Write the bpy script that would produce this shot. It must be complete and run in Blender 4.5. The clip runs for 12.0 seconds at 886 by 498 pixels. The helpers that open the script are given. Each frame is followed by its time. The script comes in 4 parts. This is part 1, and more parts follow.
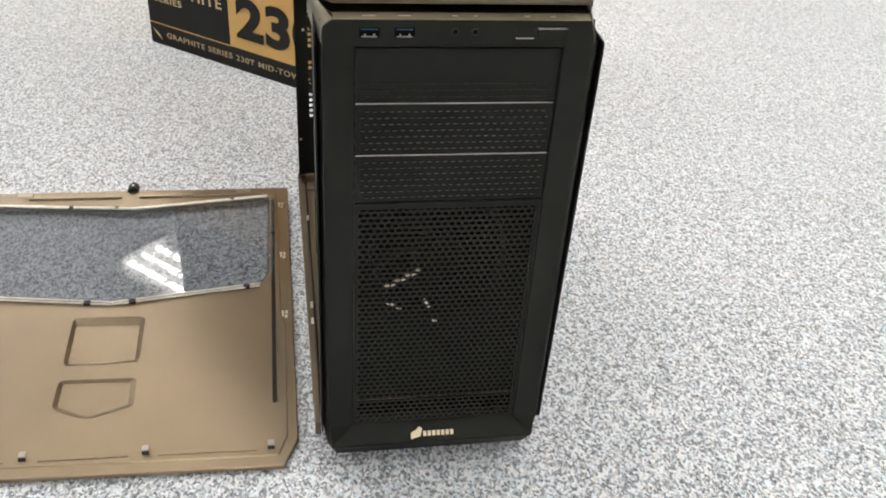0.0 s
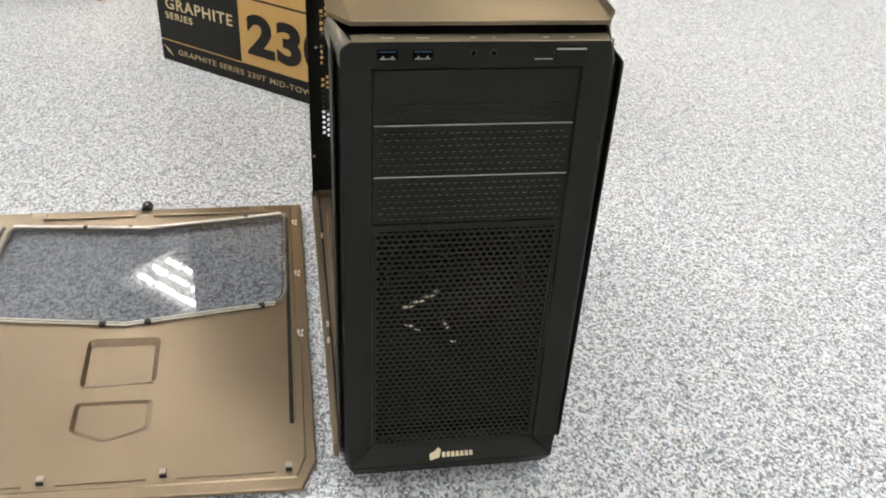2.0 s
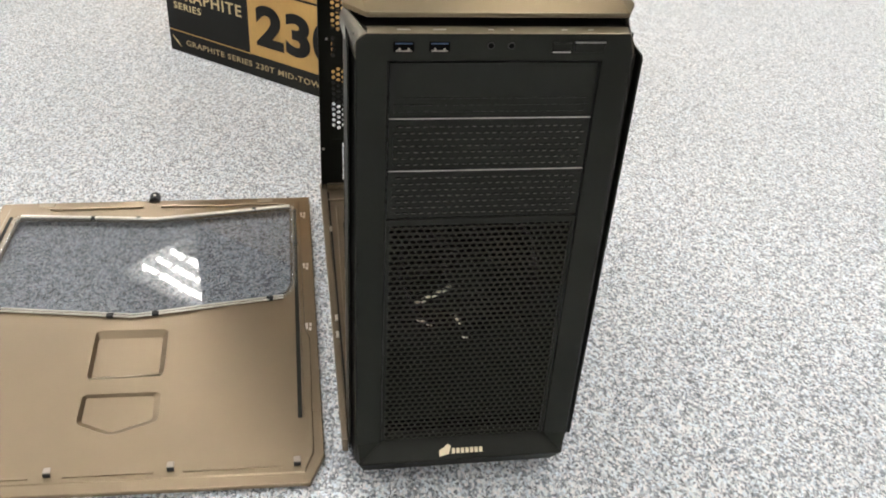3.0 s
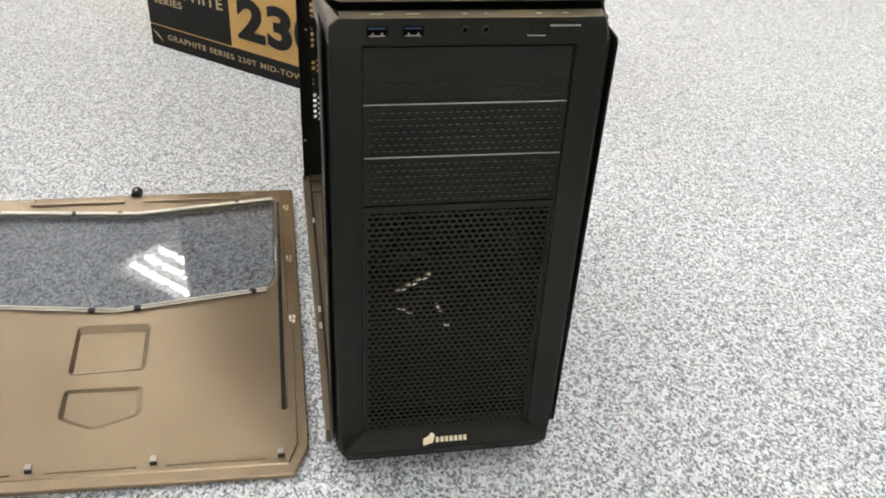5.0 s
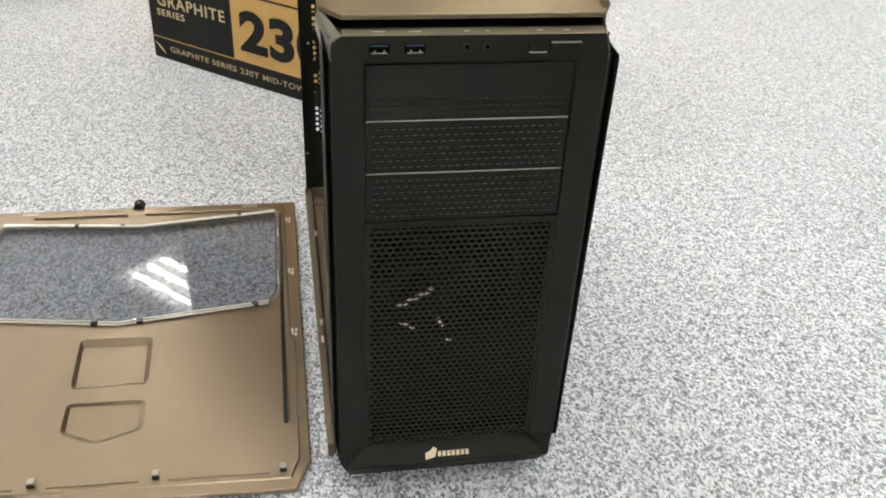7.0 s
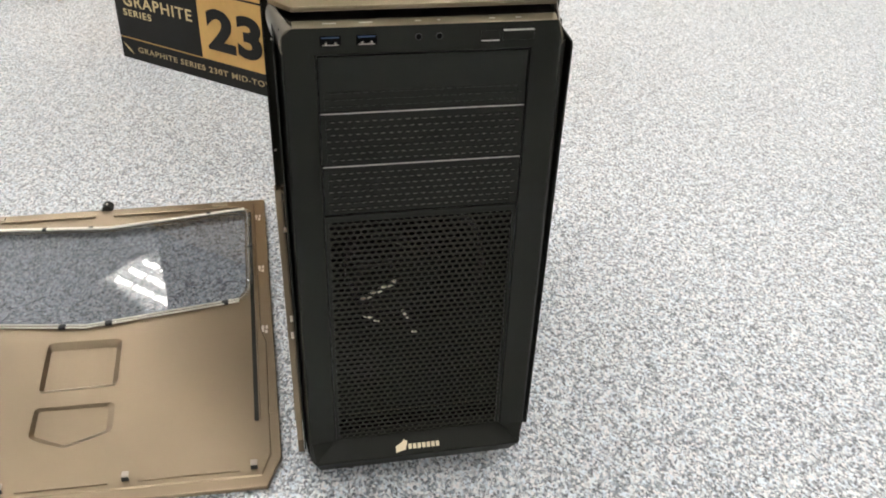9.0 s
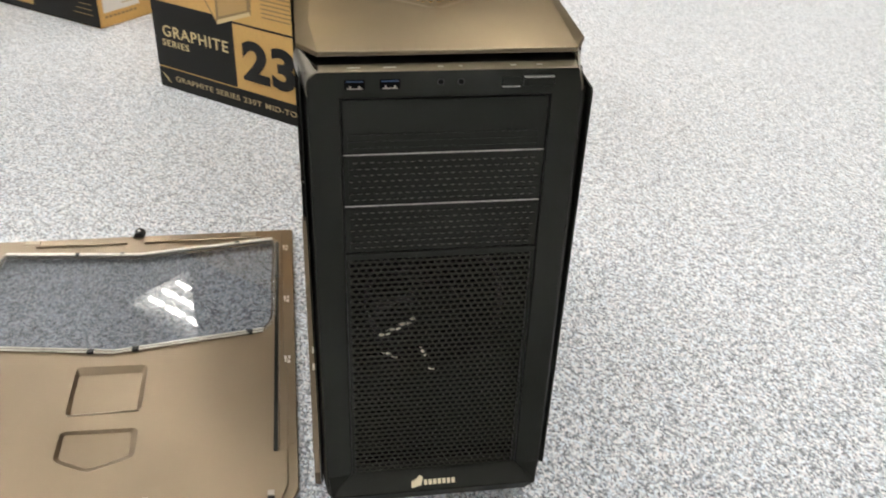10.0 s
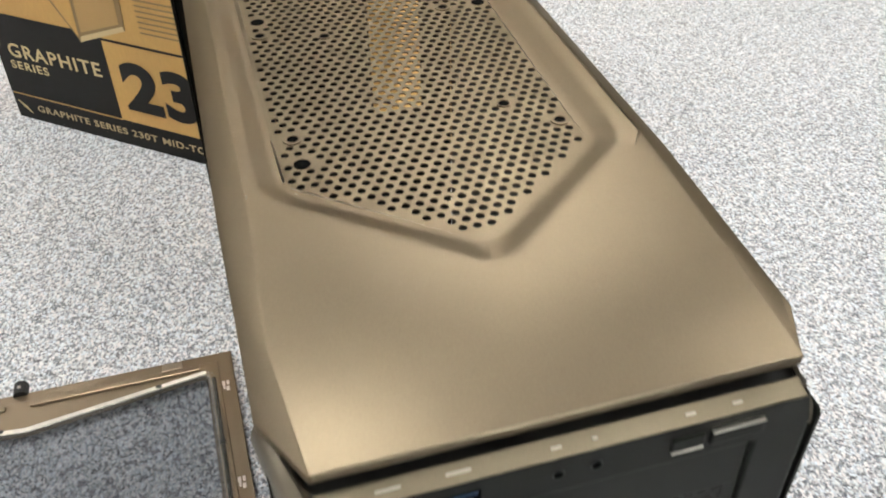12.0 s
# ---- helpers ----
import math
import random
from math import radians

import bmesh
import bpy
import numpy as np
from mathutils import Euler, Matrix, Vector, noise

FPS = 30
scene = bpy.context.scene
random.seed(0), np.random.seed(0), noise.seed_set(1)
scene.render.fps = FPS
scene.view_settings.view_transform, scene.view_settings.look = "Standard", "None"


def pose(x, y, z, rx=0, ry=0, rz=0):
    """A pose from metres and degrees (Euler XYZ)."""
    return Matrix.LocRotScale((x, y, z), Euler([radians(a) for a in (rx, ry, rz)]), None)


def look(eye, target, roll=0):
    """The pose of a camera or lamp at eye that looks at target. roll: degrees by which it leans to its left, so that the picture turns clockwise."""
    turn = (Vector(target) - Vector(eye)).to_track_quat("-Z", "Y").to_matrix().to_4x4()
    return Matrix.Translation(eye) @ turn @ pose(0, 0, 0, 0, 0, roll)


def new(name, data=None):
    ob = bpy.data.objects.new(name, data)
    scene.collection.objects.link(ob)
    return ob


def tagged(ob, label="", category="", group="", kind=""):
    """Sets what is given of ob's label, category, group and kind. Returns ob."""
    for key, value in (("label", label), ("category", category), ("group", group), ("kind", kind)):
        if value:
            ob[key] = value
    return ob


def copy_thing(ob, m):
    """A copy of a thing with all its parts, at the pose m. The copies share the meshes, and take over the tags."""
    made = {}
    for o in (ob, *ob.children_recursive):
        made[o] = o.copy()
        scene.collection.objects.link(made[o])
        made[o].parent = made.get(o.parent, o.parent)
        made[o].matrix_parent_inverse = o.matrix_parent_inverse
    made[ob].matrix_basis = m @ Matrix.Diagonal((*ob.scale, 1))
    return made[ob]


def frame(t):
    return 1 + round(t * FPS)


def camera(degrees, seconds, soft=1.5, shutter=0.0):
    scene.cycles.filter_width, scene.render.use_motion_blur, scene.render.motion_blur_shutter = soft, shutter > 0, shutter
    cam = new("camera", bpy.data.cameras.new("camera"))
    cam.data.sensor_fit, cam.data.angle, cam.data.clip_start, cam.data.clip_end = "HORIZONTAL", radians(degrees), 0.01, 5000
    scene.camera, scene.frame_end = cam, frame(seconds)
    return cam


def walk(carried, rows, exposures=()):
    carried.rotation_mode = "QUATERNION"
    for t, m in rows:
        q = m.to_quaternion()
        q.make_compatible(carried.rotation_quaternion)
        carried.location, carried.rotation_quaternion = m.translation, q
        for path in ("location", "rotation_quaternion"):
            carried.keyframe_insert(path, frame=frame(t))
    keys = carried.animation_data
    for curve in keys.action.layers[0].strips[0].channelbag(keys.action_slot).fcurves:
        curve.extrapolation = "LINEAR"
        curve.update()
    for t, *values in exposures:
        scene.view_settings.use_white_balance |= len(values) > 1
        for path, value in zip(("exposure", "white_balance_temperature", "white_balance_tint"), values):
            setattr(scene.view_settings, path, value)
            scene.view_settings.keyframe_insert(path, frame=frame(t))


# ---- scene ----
cam = camera(53.0, 12.0, soft=1.85, shutter=0.4)
PATH = [
    (0, (-0.117, -0.597, 0.65), (0.197, 1.045, -0.449), 4.0),
    (0.5, (-0.116, -0.598, 0.654), (0.198, 1.049, -0.435), 3.8),
    (1, (-0.119, -0.591, 0.654), (0.184, 1.062, -0.431), 4.7),
    (1.5, (-0.115, -0.589, 0.658), (0.196, 1.065, -0.422), 3.1),
    (2, (-0.124, -0.586, 0.655), (0.172, 1.069, -0.428), 3.1),
    (2.5, (-0.13, -0.578, 0.653), (0.159, 1.073, -0.438), 3.7),
    (3, (-0.131, -0.578, 0.651), (0.158, 1.071, -0.444), 3.6),
    (3.5, (-0.125, -0.579, 0.65), (0.17, 1.07, -0.442), 3.3),
    (5.5, (-0.121, -0.58, 0.644), (0.188, 1.057, -0.462), 3.1),
    (6, (-0.124, -0.579, 0.65), (0.174, 1.07, -0.441), 3.5),
    (6.5, (-0.122, -0.577, 0.648), (0.176, 1.069, -0.447), 3.2),
    (7, (-0.121, -0.578, 0.65), (0.183, 1.072, -0.439), 2.9),
    (9, (-0.102, -0.582, 0.647), (0.233, 1.057, -0.449), 1.9),
    (9.5, (-0.105, -0.583, 0.649), (0.226, 1.062, -0.44), 2.1),
    (10, (-0.093, -0.586, 0.661), (0.176, 1.097, -0.387), 2.0),
    (10.2, (-0.084, -0.576, 0.662), (0.149, 1.117, -0.377), 1.7),
    (10.4, (-0.076, -0.544, 0.656), (0.17, 1.147, -0.382), 1.6),
    (10.5, (-0.077, -0.519, 0.655), (0.192, 1.167, -0.387), 2.2),
    (10.6, (-0.081, -0.493, 0.654), (0.196, 1.183, -0.402), 2.1),
    (10.8, (-0.091, -0.424, 0.643), (0.219, 1.233, -0.434), 2.5),
    (11, (-0.097, -0.341, 0.624), (0.229, 1.271, -0.513), 1.9),
    (11.2, (-0.111, -0.282, 0.633), (0.247, 1.273, -0.572), 1.2),
    (11.4, (-0.122, -0.245, 0.655), (0.308, 1.269, -0.579), 1.1),
    (11.5, (-0.123, -0.235, 0.665), (0.328, 1.264, -0.58), 1.3),
    (11.6, (-0.122, -0.223, 0.678), (0.336, 1.272, -0.569), 0.6),
    (11.8, (-0.107, -0.2, 0.689), (0.333, 1.301, -0.559), -0.7),
    (12, (-0.095, -0.174, 0.695), (0.324, 1.315, -0.573), -0.9),
]
walk(cam, [(t, look(eye, target, roll)) for t, eye, target, roll in PATH],
     exposures=[(0, 0.0), (10.4, 0.0), (11, -0.08), (11.6, -0.04), (12, -0.06)])

# ---- world and exposure ----
world = bpy.data.worlds.new("world")
world.use_nodes = True
world.node_tree.nodes["Background"].inputs[0].default_value = (0.9, 0.95, 1.0, 1)
world.node_tree.nodes["Background"].inputs[1].default_value = 0.05
scene.world = world
scene.view_settings.exposure = 0.0
LAMP = 60.5

# ---- materials ----


def material(name):
    m = bpy.data.materials.new(name)
    m.use_nodes = True
    nt = m.node_tree
    return m, nt.nodes, nt.links, nt.nodes["Principled BSDF"]


def ramp(nodes, stops):
    r = nodes.new("ShaderNodeValToRGB")
    e = r.color_ramp.elements
    while len(e) < len(stops):
        e.new(0.5)
    for el, (p, c) in zip(e, stops):
        el.position, el.color = p, (*c, 1)
    return r


def painted(name, color, rough, metal=0.0, grain=900.0, bump=0.06, vary=0.12, coat=0.0, spec=0.5, stretch=(1, 1, 1)):
    """A coated surface: two scales of tone and gloss variation with a fine grain in relief."""
    m, n, l, b = material(name)
    tc = n.new("ShaderNodeTexCoord")
    mp = n.new("ShaderNodeMapping")
    mp.inputs["Scale"].default_value = stretch
    l.new(tc.outputs["Object"], mp.inputs[0])
    fine, broad = n.new("ShaderNodeTexNoise"), n.new("ShaderNodeTexNoise")
    for t, s, d in ((fine, grain, 2.0), (broad, 9.0, 5.0)):
        t.inputs["Scale"].default_value, t.inputs["Detail"].default_value = s, d
        l.new(mp.outputs[0], t.inputs["Vector"])
    lo = tuple(c * (1 - vary) for c in color)
    hi = tuple(min(1, c * (1 + vary)) for c in color)
    r = ramp(n, ((0.3, lo), (0.7, hi)))
    mix = n.new("ShaderNodeMath")
    mix.operation = "MULTIPLY_ADD"
    l.new(fine.outputs[0], mix.inputs[0])
    mix.inputs[1].default_value = 0.4
    sc = n.new("ShaderNodeMath")
    sc.operation = "MULTIPLY"
    l.new(broad.outputs[0], sc.inputs[0])
    sc.inputs[1].default_value = 0.6
    l.new(sc.outputs[0], mix.inputs[2])
    l.new(mix.outputs[0], r.inputs[0])
    l.new(r.outputs[0], b.inputs["Base Color"])
    mr = n.new("ShaderNodeMapRange")
    mr.inputs[3].default_value, mr.inputs[4].default_value = rough - 0.06, rough + 0.08
    l.new(broad.outputs[0], mr.inputs[0])
    l.new(mr.outputs[0], b.inputs["Roughness"])
    b.inputs["Metallic"].default_value = metal
    b.inputs["Coat Weight"].default_value = coat
    b.inputs["Specular IOR Level"].default_value = spec
    if bump:
        bp = n.new("ShaderNodeBump")
        bp.inputs["Strength"].default_value, bp.inputs["Distance"].default_value = bump, 0.0004
        l.new(fine.outputs[0], bp.inputs["Height"])
        l.new(bp.outputs[0], b.inputs["Normal"])
    return m


PLASTIC = painted("black_plastic", (0.0091, 0.0093, 0.0069), 0.5, bump=0.12, spec=0.15)
BAYBLACK = painted("bay_plastic", (0.0083, 0.0086, 0.0062), 0.48, bump=0.1, spec=0.18)
# the black moulding's strip and corners, lightened to paint the light they reflect
SATIN = painted("lit_satin_plastic", (0.055, 0.045, 0.031), 0.24, metal=0.5, bump=0.04, spec=0.6)
STRIP = painted("lit_satin_strip", (0.175, 0.147, 0.100), 0.33, metal=0.75, bump=0.05, vary=0.08)
CORNER = painted("lit_satin_corner", (0.105, 0.088, 0.062), 0.30, metal=0.6, bump=0.04, vary=0.08, spec=0.6)
LITRIDGE = painted("lit_ridge_plastic", (0.13, 0.122, 0.105), 0.4, bump=0.0, spec=0.4)
MESHBLACK = painted("mesh_plastic", (0.0130, 0.0122, 0.0078), 0.5, bump=0.05, spec=0.2)
FOAM = painted("dark_foam", (0.0078, 0.0083, 0.0066), 0.95, bump=0.2, grain=400)
# the panel's enamel darkened, painting the shade inside the open case
SHADESTEEL = painted("shaded_enamel", (0.140, 0.106, 0.071), 0.42, metal=0.5, bump=0.06, vary=0.08, spec=0.35)
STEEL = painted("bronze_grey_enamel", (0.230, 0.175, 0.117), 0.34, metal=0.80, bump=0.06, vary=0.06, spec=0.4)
EDGE = painted("bright_edge_steel", (0.36, 0.30, 0.225), 0.36, metal=0.9, bump=0.0, vary=0.05)
ZINC = painted("dull_zinc", (0.34, 0.30, 0.26), 0.42, metal=0.8, bump=0.0, vary=0.05)
LIDPAINT = painted("satin_lid_paint", (0.158, 0.127, 0.087), 0.40, metal=0.9, bump=0.10, vary=0.09)
LIDPAINT.node_tree.nodes["Principled BSDF"].inputs["Specular Tint"].default_value = (0.30, 0.265, 0.225, 1)
CHROME = painted("bright_trim", (0.78, 0.73, 0.68), 0.3, metal=1.0, bump=0.0, vary=0.05)
TRIM = painted("dark_trim", (0.42, 0.40, 0.36), 0.30, metal=1.0, bump=0.0, vary=0.05)
GLINT = painted("pale_glint", (0.95, 0.86, 0.66), 0.3, metal=0.25, bump=0.0, vary=0.1)
RUBBER = painted("black_rubber", (0.012, 0.012, 0.012), 0.6, bump=0.15)
BLUE = painted("blue_plastic", (0.004, 0.030, 0.085), 0.4, bump=0.0)
INK = painted("black_print", (0.0075, 0.0065, 0.0058), 0.6, bump=0.03, vary=0.2, spec=0.25)
CARD = painted("brown_card", (0.56, 0.335, 0.105), 0.7, bump=0.15, grain=300, vary=0.10, stretch=(1, 1, 0.25))
PALECARD = painted("pale_print", (0.62, 0.48, 0.25), 0.6, bump=0.05, vary=0.06)
DEEPCARD = painted("shaded_print", (0.25, 0.165, 0.065), 0.6, bump=0.05, vary=0.08)
MIDCARD = painted("tan_print", (0.44, 0.275, 0.10), 0.6, bump=0.05, vary=0.08)
DIMCARD = painted("dim_print", (0.44, 0.33, 0.18), 0.6, bump=0.05, vary=0.08)
LABELWHITE = painted("white_label", (0.72, 0.70, 0.66), 0.5, bump=0.02, vary=0.04)
MARKGREY = painted("pale_mark", (0.36, 0.34, 0.29), 0.4, bump=0.0, vary=0.04)
# near-black that paints the shade in holes built as solid pieces
VOID = painted("hole_shade", (0.0012, 0.0012, 0.0012), 0.9, bump=0.0, spec=0.05)
GREYSTEEL = painted("grey_enamel", (0.055, 0.050, 0.041), 0.45, metal=0.3, bump=0.05, spec=0.3)
BRONZEMARK = painted("pale_gold_mark", (0.66, 0.56, 0.38), 0.35, metal=0.3, bump=0.0, vary=0.05)
WALL = painted("wall_paint", (0.42, 0.43, 0.44), 0.7, bump=0.1, grain=120, vary=0.03)
CEIL = painted("ceiling_tile", (0.78, 0.78, 0.76), 0.8, bump=0.3, grain=160, vary=0.04)
TRAY = painted("white_tray", (0.82, 0.82, 0.80), 0.35, bump=0.0, vary=0.02)
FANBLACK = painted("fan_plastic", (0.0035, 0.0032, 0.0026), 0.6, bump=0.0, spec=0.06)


def see_through(name, tint):
    m, n, l, b = material(name)
    tr = n.new("ShaderNodeBsdfTransparent")
    tr.inputs[0].default_value = (*tint, 1)
    l.new(tr.outputs[0], n["Material Output"].inputs[0])
    return m


def sheen_sheet(name, tint, ior):
    """The face of a smoked acrylic sheet: tinted see-through under a mirror-like skin with a slight waviness."""
    m, n, l, b = material(name)
    tr, gl, mx, fr = (n.new(k) for k in ("ShaderNodeBsdfTransparent", "ShaderNodeBsdfGlossy", "ShaderNodeMixShader", "ShaderNodeFresnel"))
    tr.inputs[0].default_value = (*tint, 1)
    gl.inputs["Roughness"].default_value = 0.02
    tx, bp = n.new("ShaderNodeTexNoise"), n.new("ShaderNodeBump")
    tx.inputs["Scale"].default_value = 34
    bp.inputs["Strength"].default_value, bp.inputs["Distance"].default_value = 0.0028, 0.002
    l.new(tx.outputs[0], bp.inputs["Height"])
    l.new(bp.outputs[0], gl.inputs["Normal"])
    fr.inputs[0].default_value = ior
    l.new(fr.outputs[0], mx.inputs[0])
    # a patchy grey haze over the tint softens what shows through
    haze, blend = n.new("ShaderNodeBsdfDiffuse"), n.new("ShaderNodeMixShader")
    haze.inputs[0].default_value = (0.22, 0.225, 0.235, 1)
    mottle = n.new("ShaderNodeTexNoise")
    mottle.inputs["Scale"].default_value, mottle.inputs["Detail"].default_value = 7, 6
    amount = n.new("ShaderNodeMapRange")
    amount.inputs[3].default_value, amount.inputs[4].default_value = 0.06, 0.24
    l.new(mottle.outputs[0], amount.inputs[0])
    l.new(amount.outputs[0], blend.inputs[0])
    l.new(tr.outputs[0], blend.inputs[1])
    l.new(haze.outputs[0], blend.inputs[2])
    l.new(blend.outputs[0], mx.inputs[1])
    l.new(gl.outputs[0], mx.inputs[2])
    l.new(mx.outputs[0], n["Material Output"].inputs[0])
    return m


ACRYLIC = sheen_sheet("smoked_acrylic", (0.52, 0.53, 0.55), 1.38)
RIMSHEEN = painted("rim_sheen", (0.80, 0.76, 0.68), 0.12, bump=0.03, grain=160, vary=0.25, coat=0.6)
TINTLESS = see_through("acrylic_edge", (0.92, 0.93, 0.94))
CLEARRIM = painted("clear_rim", (0.80, 0.76, 0.68), 0.10, bump=0.02, vary=0.3, coat=0.8)
CLEARRIM.node_tree.nodes["Principled BSDF"].inputs["Alpha"].default_value = 0.16


def carpet_material():
    m, n, l, b = material("speckled_carpet")
    tc = n.new("ShaderNodeTexCoord")
    loops = n.new("ShaderNodeTexVoronoi")
    loops.inputs["Scale"].default_value, loops.inputs["Randomness"].default_value = 465, 1.0
    turn, lie = n.new("ShaderNodeMapping"), n.new("ShaderNodeMapping")
    turn.inputs["Rotation"].default_value = (0, 0, radians(-43.0))
    lie.inputs["Scale"].default_value = (1.0, 0.72, 1.0)  # the pile leans away along the room
    l.new(tc.outputs["Object"], turn.inputs[0])
    l.new(turn.outputs[0], lie.inputs[0])
    warp = n.new("ShaderNodeTexNoise")
    warp.inputs["Scale"].default_value, warp.inputs["Detail"].default_value = 420, 3
    l.new(lie.outputs[0], warp.inputs["Vector"])
    add = n.new("ShaderNodeMixRGB")
    add.blend_type, add.inputs[0].default_value = "ADD", 0.004
    l.new(lie.outputs[0], add.inputs[1])
    l.new(warp.outputs["Color"], add.inputs[2])
    l.new(add.outputs[0], loops.inputs["Vector"])
    sep = n.new("ShaderNodeSeparateColor")
    l.new(loops.outputs["Color"], sep.inputs[0])
    clump = n.new("ShaderNodeTexNoise")
    clump.inputs["Scale"].default_value, clump.inputs["Detail"].default_value = 240, 5
    l.new(lie.outputs[0], clump.inputs["Vector"])
    ma = n.new("ShaderNodeMath")
    ma.operation = "MULTIPLY_ADD"
    l.new(sep.outputs[0], ma.inputs[0])
    ma.inputs[1].default_value = 0.60
    mb = n.new("ShaderNodeMath")
    mb.operation = "MULTIPLY"
    l.new(clump.outputs[0], mb.inputs[0])
    mb.inputs[1].default_value = 0.44
    l.new(mb.outputs[0], ma.inputs[2])
    patch = n.new("ShaderNodeTexNoise")
    patch.inputs["Scale"].default_value, patch.inputs["Detail"].default_value = 100, 3
    l.new(lie.outputs[0], patch.inputs["Vector"])
    mc = n.new("ShaderNodeMath")
    mc.operation = "MULTIPLY_ADD"
    l.new(patch.outputs[0], mc.inputs[0])
    mc.inputs[1].default_value = 0.34
    l.new(ma.outputs[0], mc.inputs[2])
    md = n.new("ShaderNodeMath")
    md.operation = "SUBTRACT"
    l.new(mc.outputs[0], md.inputs[0])
    md.inputs[1].default_value = 0.17
    r = ramp(n, ((0.22, (0.095, 0.099, 0.113)), (0.39, (0.290, 0.299, 0.326)), (0.50, (0.515, 0.519, 0.540)), (0.62, (0.740, 0.740, 0.740)), (0.78, (0.880, 0.875, 0.870))))
    l.new(md.outputs[0], r.inputs[0])
    hue = ramp(n, ((0.2, (0.91, 0.985, 1.07)), (0.5, (0.97, 1.0, 1.01)), (0.85, (1.03, 0.985, 0.99))))
    l.new(sep.outputs[1], hue.inputs[0])
    mul = n.new("ShaderNodeMixRGB")
    mul.blend_type, mul.inputs[0].default_value = "MULTIPLY", 1.0
    l.new(r.outputs[0], mul.inputs[1])
    l.new(hue.outputs[0], mul.inputs[2])
    l.new(mul.outputs[0], b.inputs["Base Color"])
    b.inputs["Roughness"].default_value = 0.95
    b.inputs["Sheen Weight"].default_value = 0.9
    bp = n.new("ShaderNodeBump")
    bp.inputs["Strength"].default_value, bp.inputs["Distance"].default_value = 0.55, 0.003
    l.new(ma.outputs[0], bp.inputs["Height"])
    l.new(bp.outputs[0], b.inputs["Normal"])
    return m


CARPET = carpet_material()


def glow(name, color, strength):
    m, n, l, b = material(name)
    b.inputs["Base Color"].default_value = (0.8, 0.8, 0.8, 1)
    b.inputs["Emission Color"].default_value = (*color, 1)
    b.inputs["Emission Strength"].default_value = strength
    return m


TUBE = glow("fluorescent_tube", (1.0, 0.975, 0.925), LAMP)

# ---- mesh tools ----
BASE = {}


def thing(name, at, label, category, group="", turn=0.0):
    ob = new(name)
    ob.empty_display_size = 0.05
    ob.matrix_basis = pose(*at, 0, 0, turn)
    BASE[ob.name] = Vector((0, 0, 0)) if turn else Vector(at)
    return tagged(ob, label, category, group)


def part(name, bm, mat, parent=None, label="", smooth=False):
    """Links a bmesh as one mesh; under an unturned thing its coordinates are those of the place."""
    me = bpy.data.meshes.new(name)
    off = BASE.get(parent.name, Vector((0, 0, 0))) if parent else Vector((0, 0, 0))
    bmesh.ops.translate(bm, verts=bm.verts, vec=-off)
    bmesh.ops.recalc_face_normals(bm, faces=bm.faces)
    bm.to_mesh(me)
    bm.free()
    if smooth:
        for p in me.polygons:
            p.use_smooth = True
    me.materials.append(mat)
    ob = new(name, me)
    if parent:
        ob.parent = parent
        BASE[ob.name] = off
    return tagged(ob, label)


def block(x0, x1, y0, y1, z0, z1, bevel=0.0, seg=2, bm=None):
    bm = bm or bmesh.new()
    vs = bmesh.ops.create_cube(bm, size=1)["verts"]
    bmesh.ops.scale(bm, verts=vs, vec=(x1 - x0, y1 - y0, z1 - z0))
    bmesh.ops.translate(bm, verts=vs, vec=((x0 + x1) / 2, (y0 + y1) / 2, (z0 + z1) / 2))
    if bevel:
        es = list({e for v in vs for e in v.link_edges})
        bmesh.ops.bevel(bm, geom=es, offset=bevel, segments=seg, affect="EDGES", profile=0.5)
    return bm


def prism(points, lo, hi, axis="z", bevel=0.0, bm=None, seg=2):
    """A polygon pushed along an axis. points: (x, y) for z, (y, z) for x, (x, z) for y."""
    bm = bm or bmesh.new()

    def put(p, h):
        return {"z": (p[0], p[1], h), "x": (h, p[0], p[1]), "y": (p[0], h, p[1])}[axis]

    a = [bm.verts.new(put(p, lo)) for p in points]
    b = [bm.verts.new(put(p, hi)) for p in points]
    k = len(points)
    fs = [bm.faces.new(a), bm.faces.new(b[::-1])]
    fs += [bm.faces.new((a[i], a[(i + 1) % k], b[(i + 1) % k], b[i])) for i in range(k)]
    bmesh.ops.recalc_face_normals(bm, faces=fs)
    if bevel:
        es = list({e for f in fs for e in f.edges})
        bmesh.ops.bevel(bm, geom=es, offset=bevel, segments=seg, affect="EDGES", profile=0.5)
    return bm


def rod(p, q, r, sides=16, bm=None, r2=None):
    bm = bm or bmesh.new()
    p, q = Vector(p), Vector(q)
    d = q - p
    vs = bmesh.ops.create_cone(bm, cap_ends=True, segments=sides, radius1=r, radius2=r if r2 is None else r2, depth=d.length)["verts"]
    rot = d.to_track_quat("Z", "Y").to_matrix().to_4x4()
    bmesh.ops.transform(bm, matrix=Matrix.Translation((p + q) / 2) @ rot, verts=vs)
    return bm


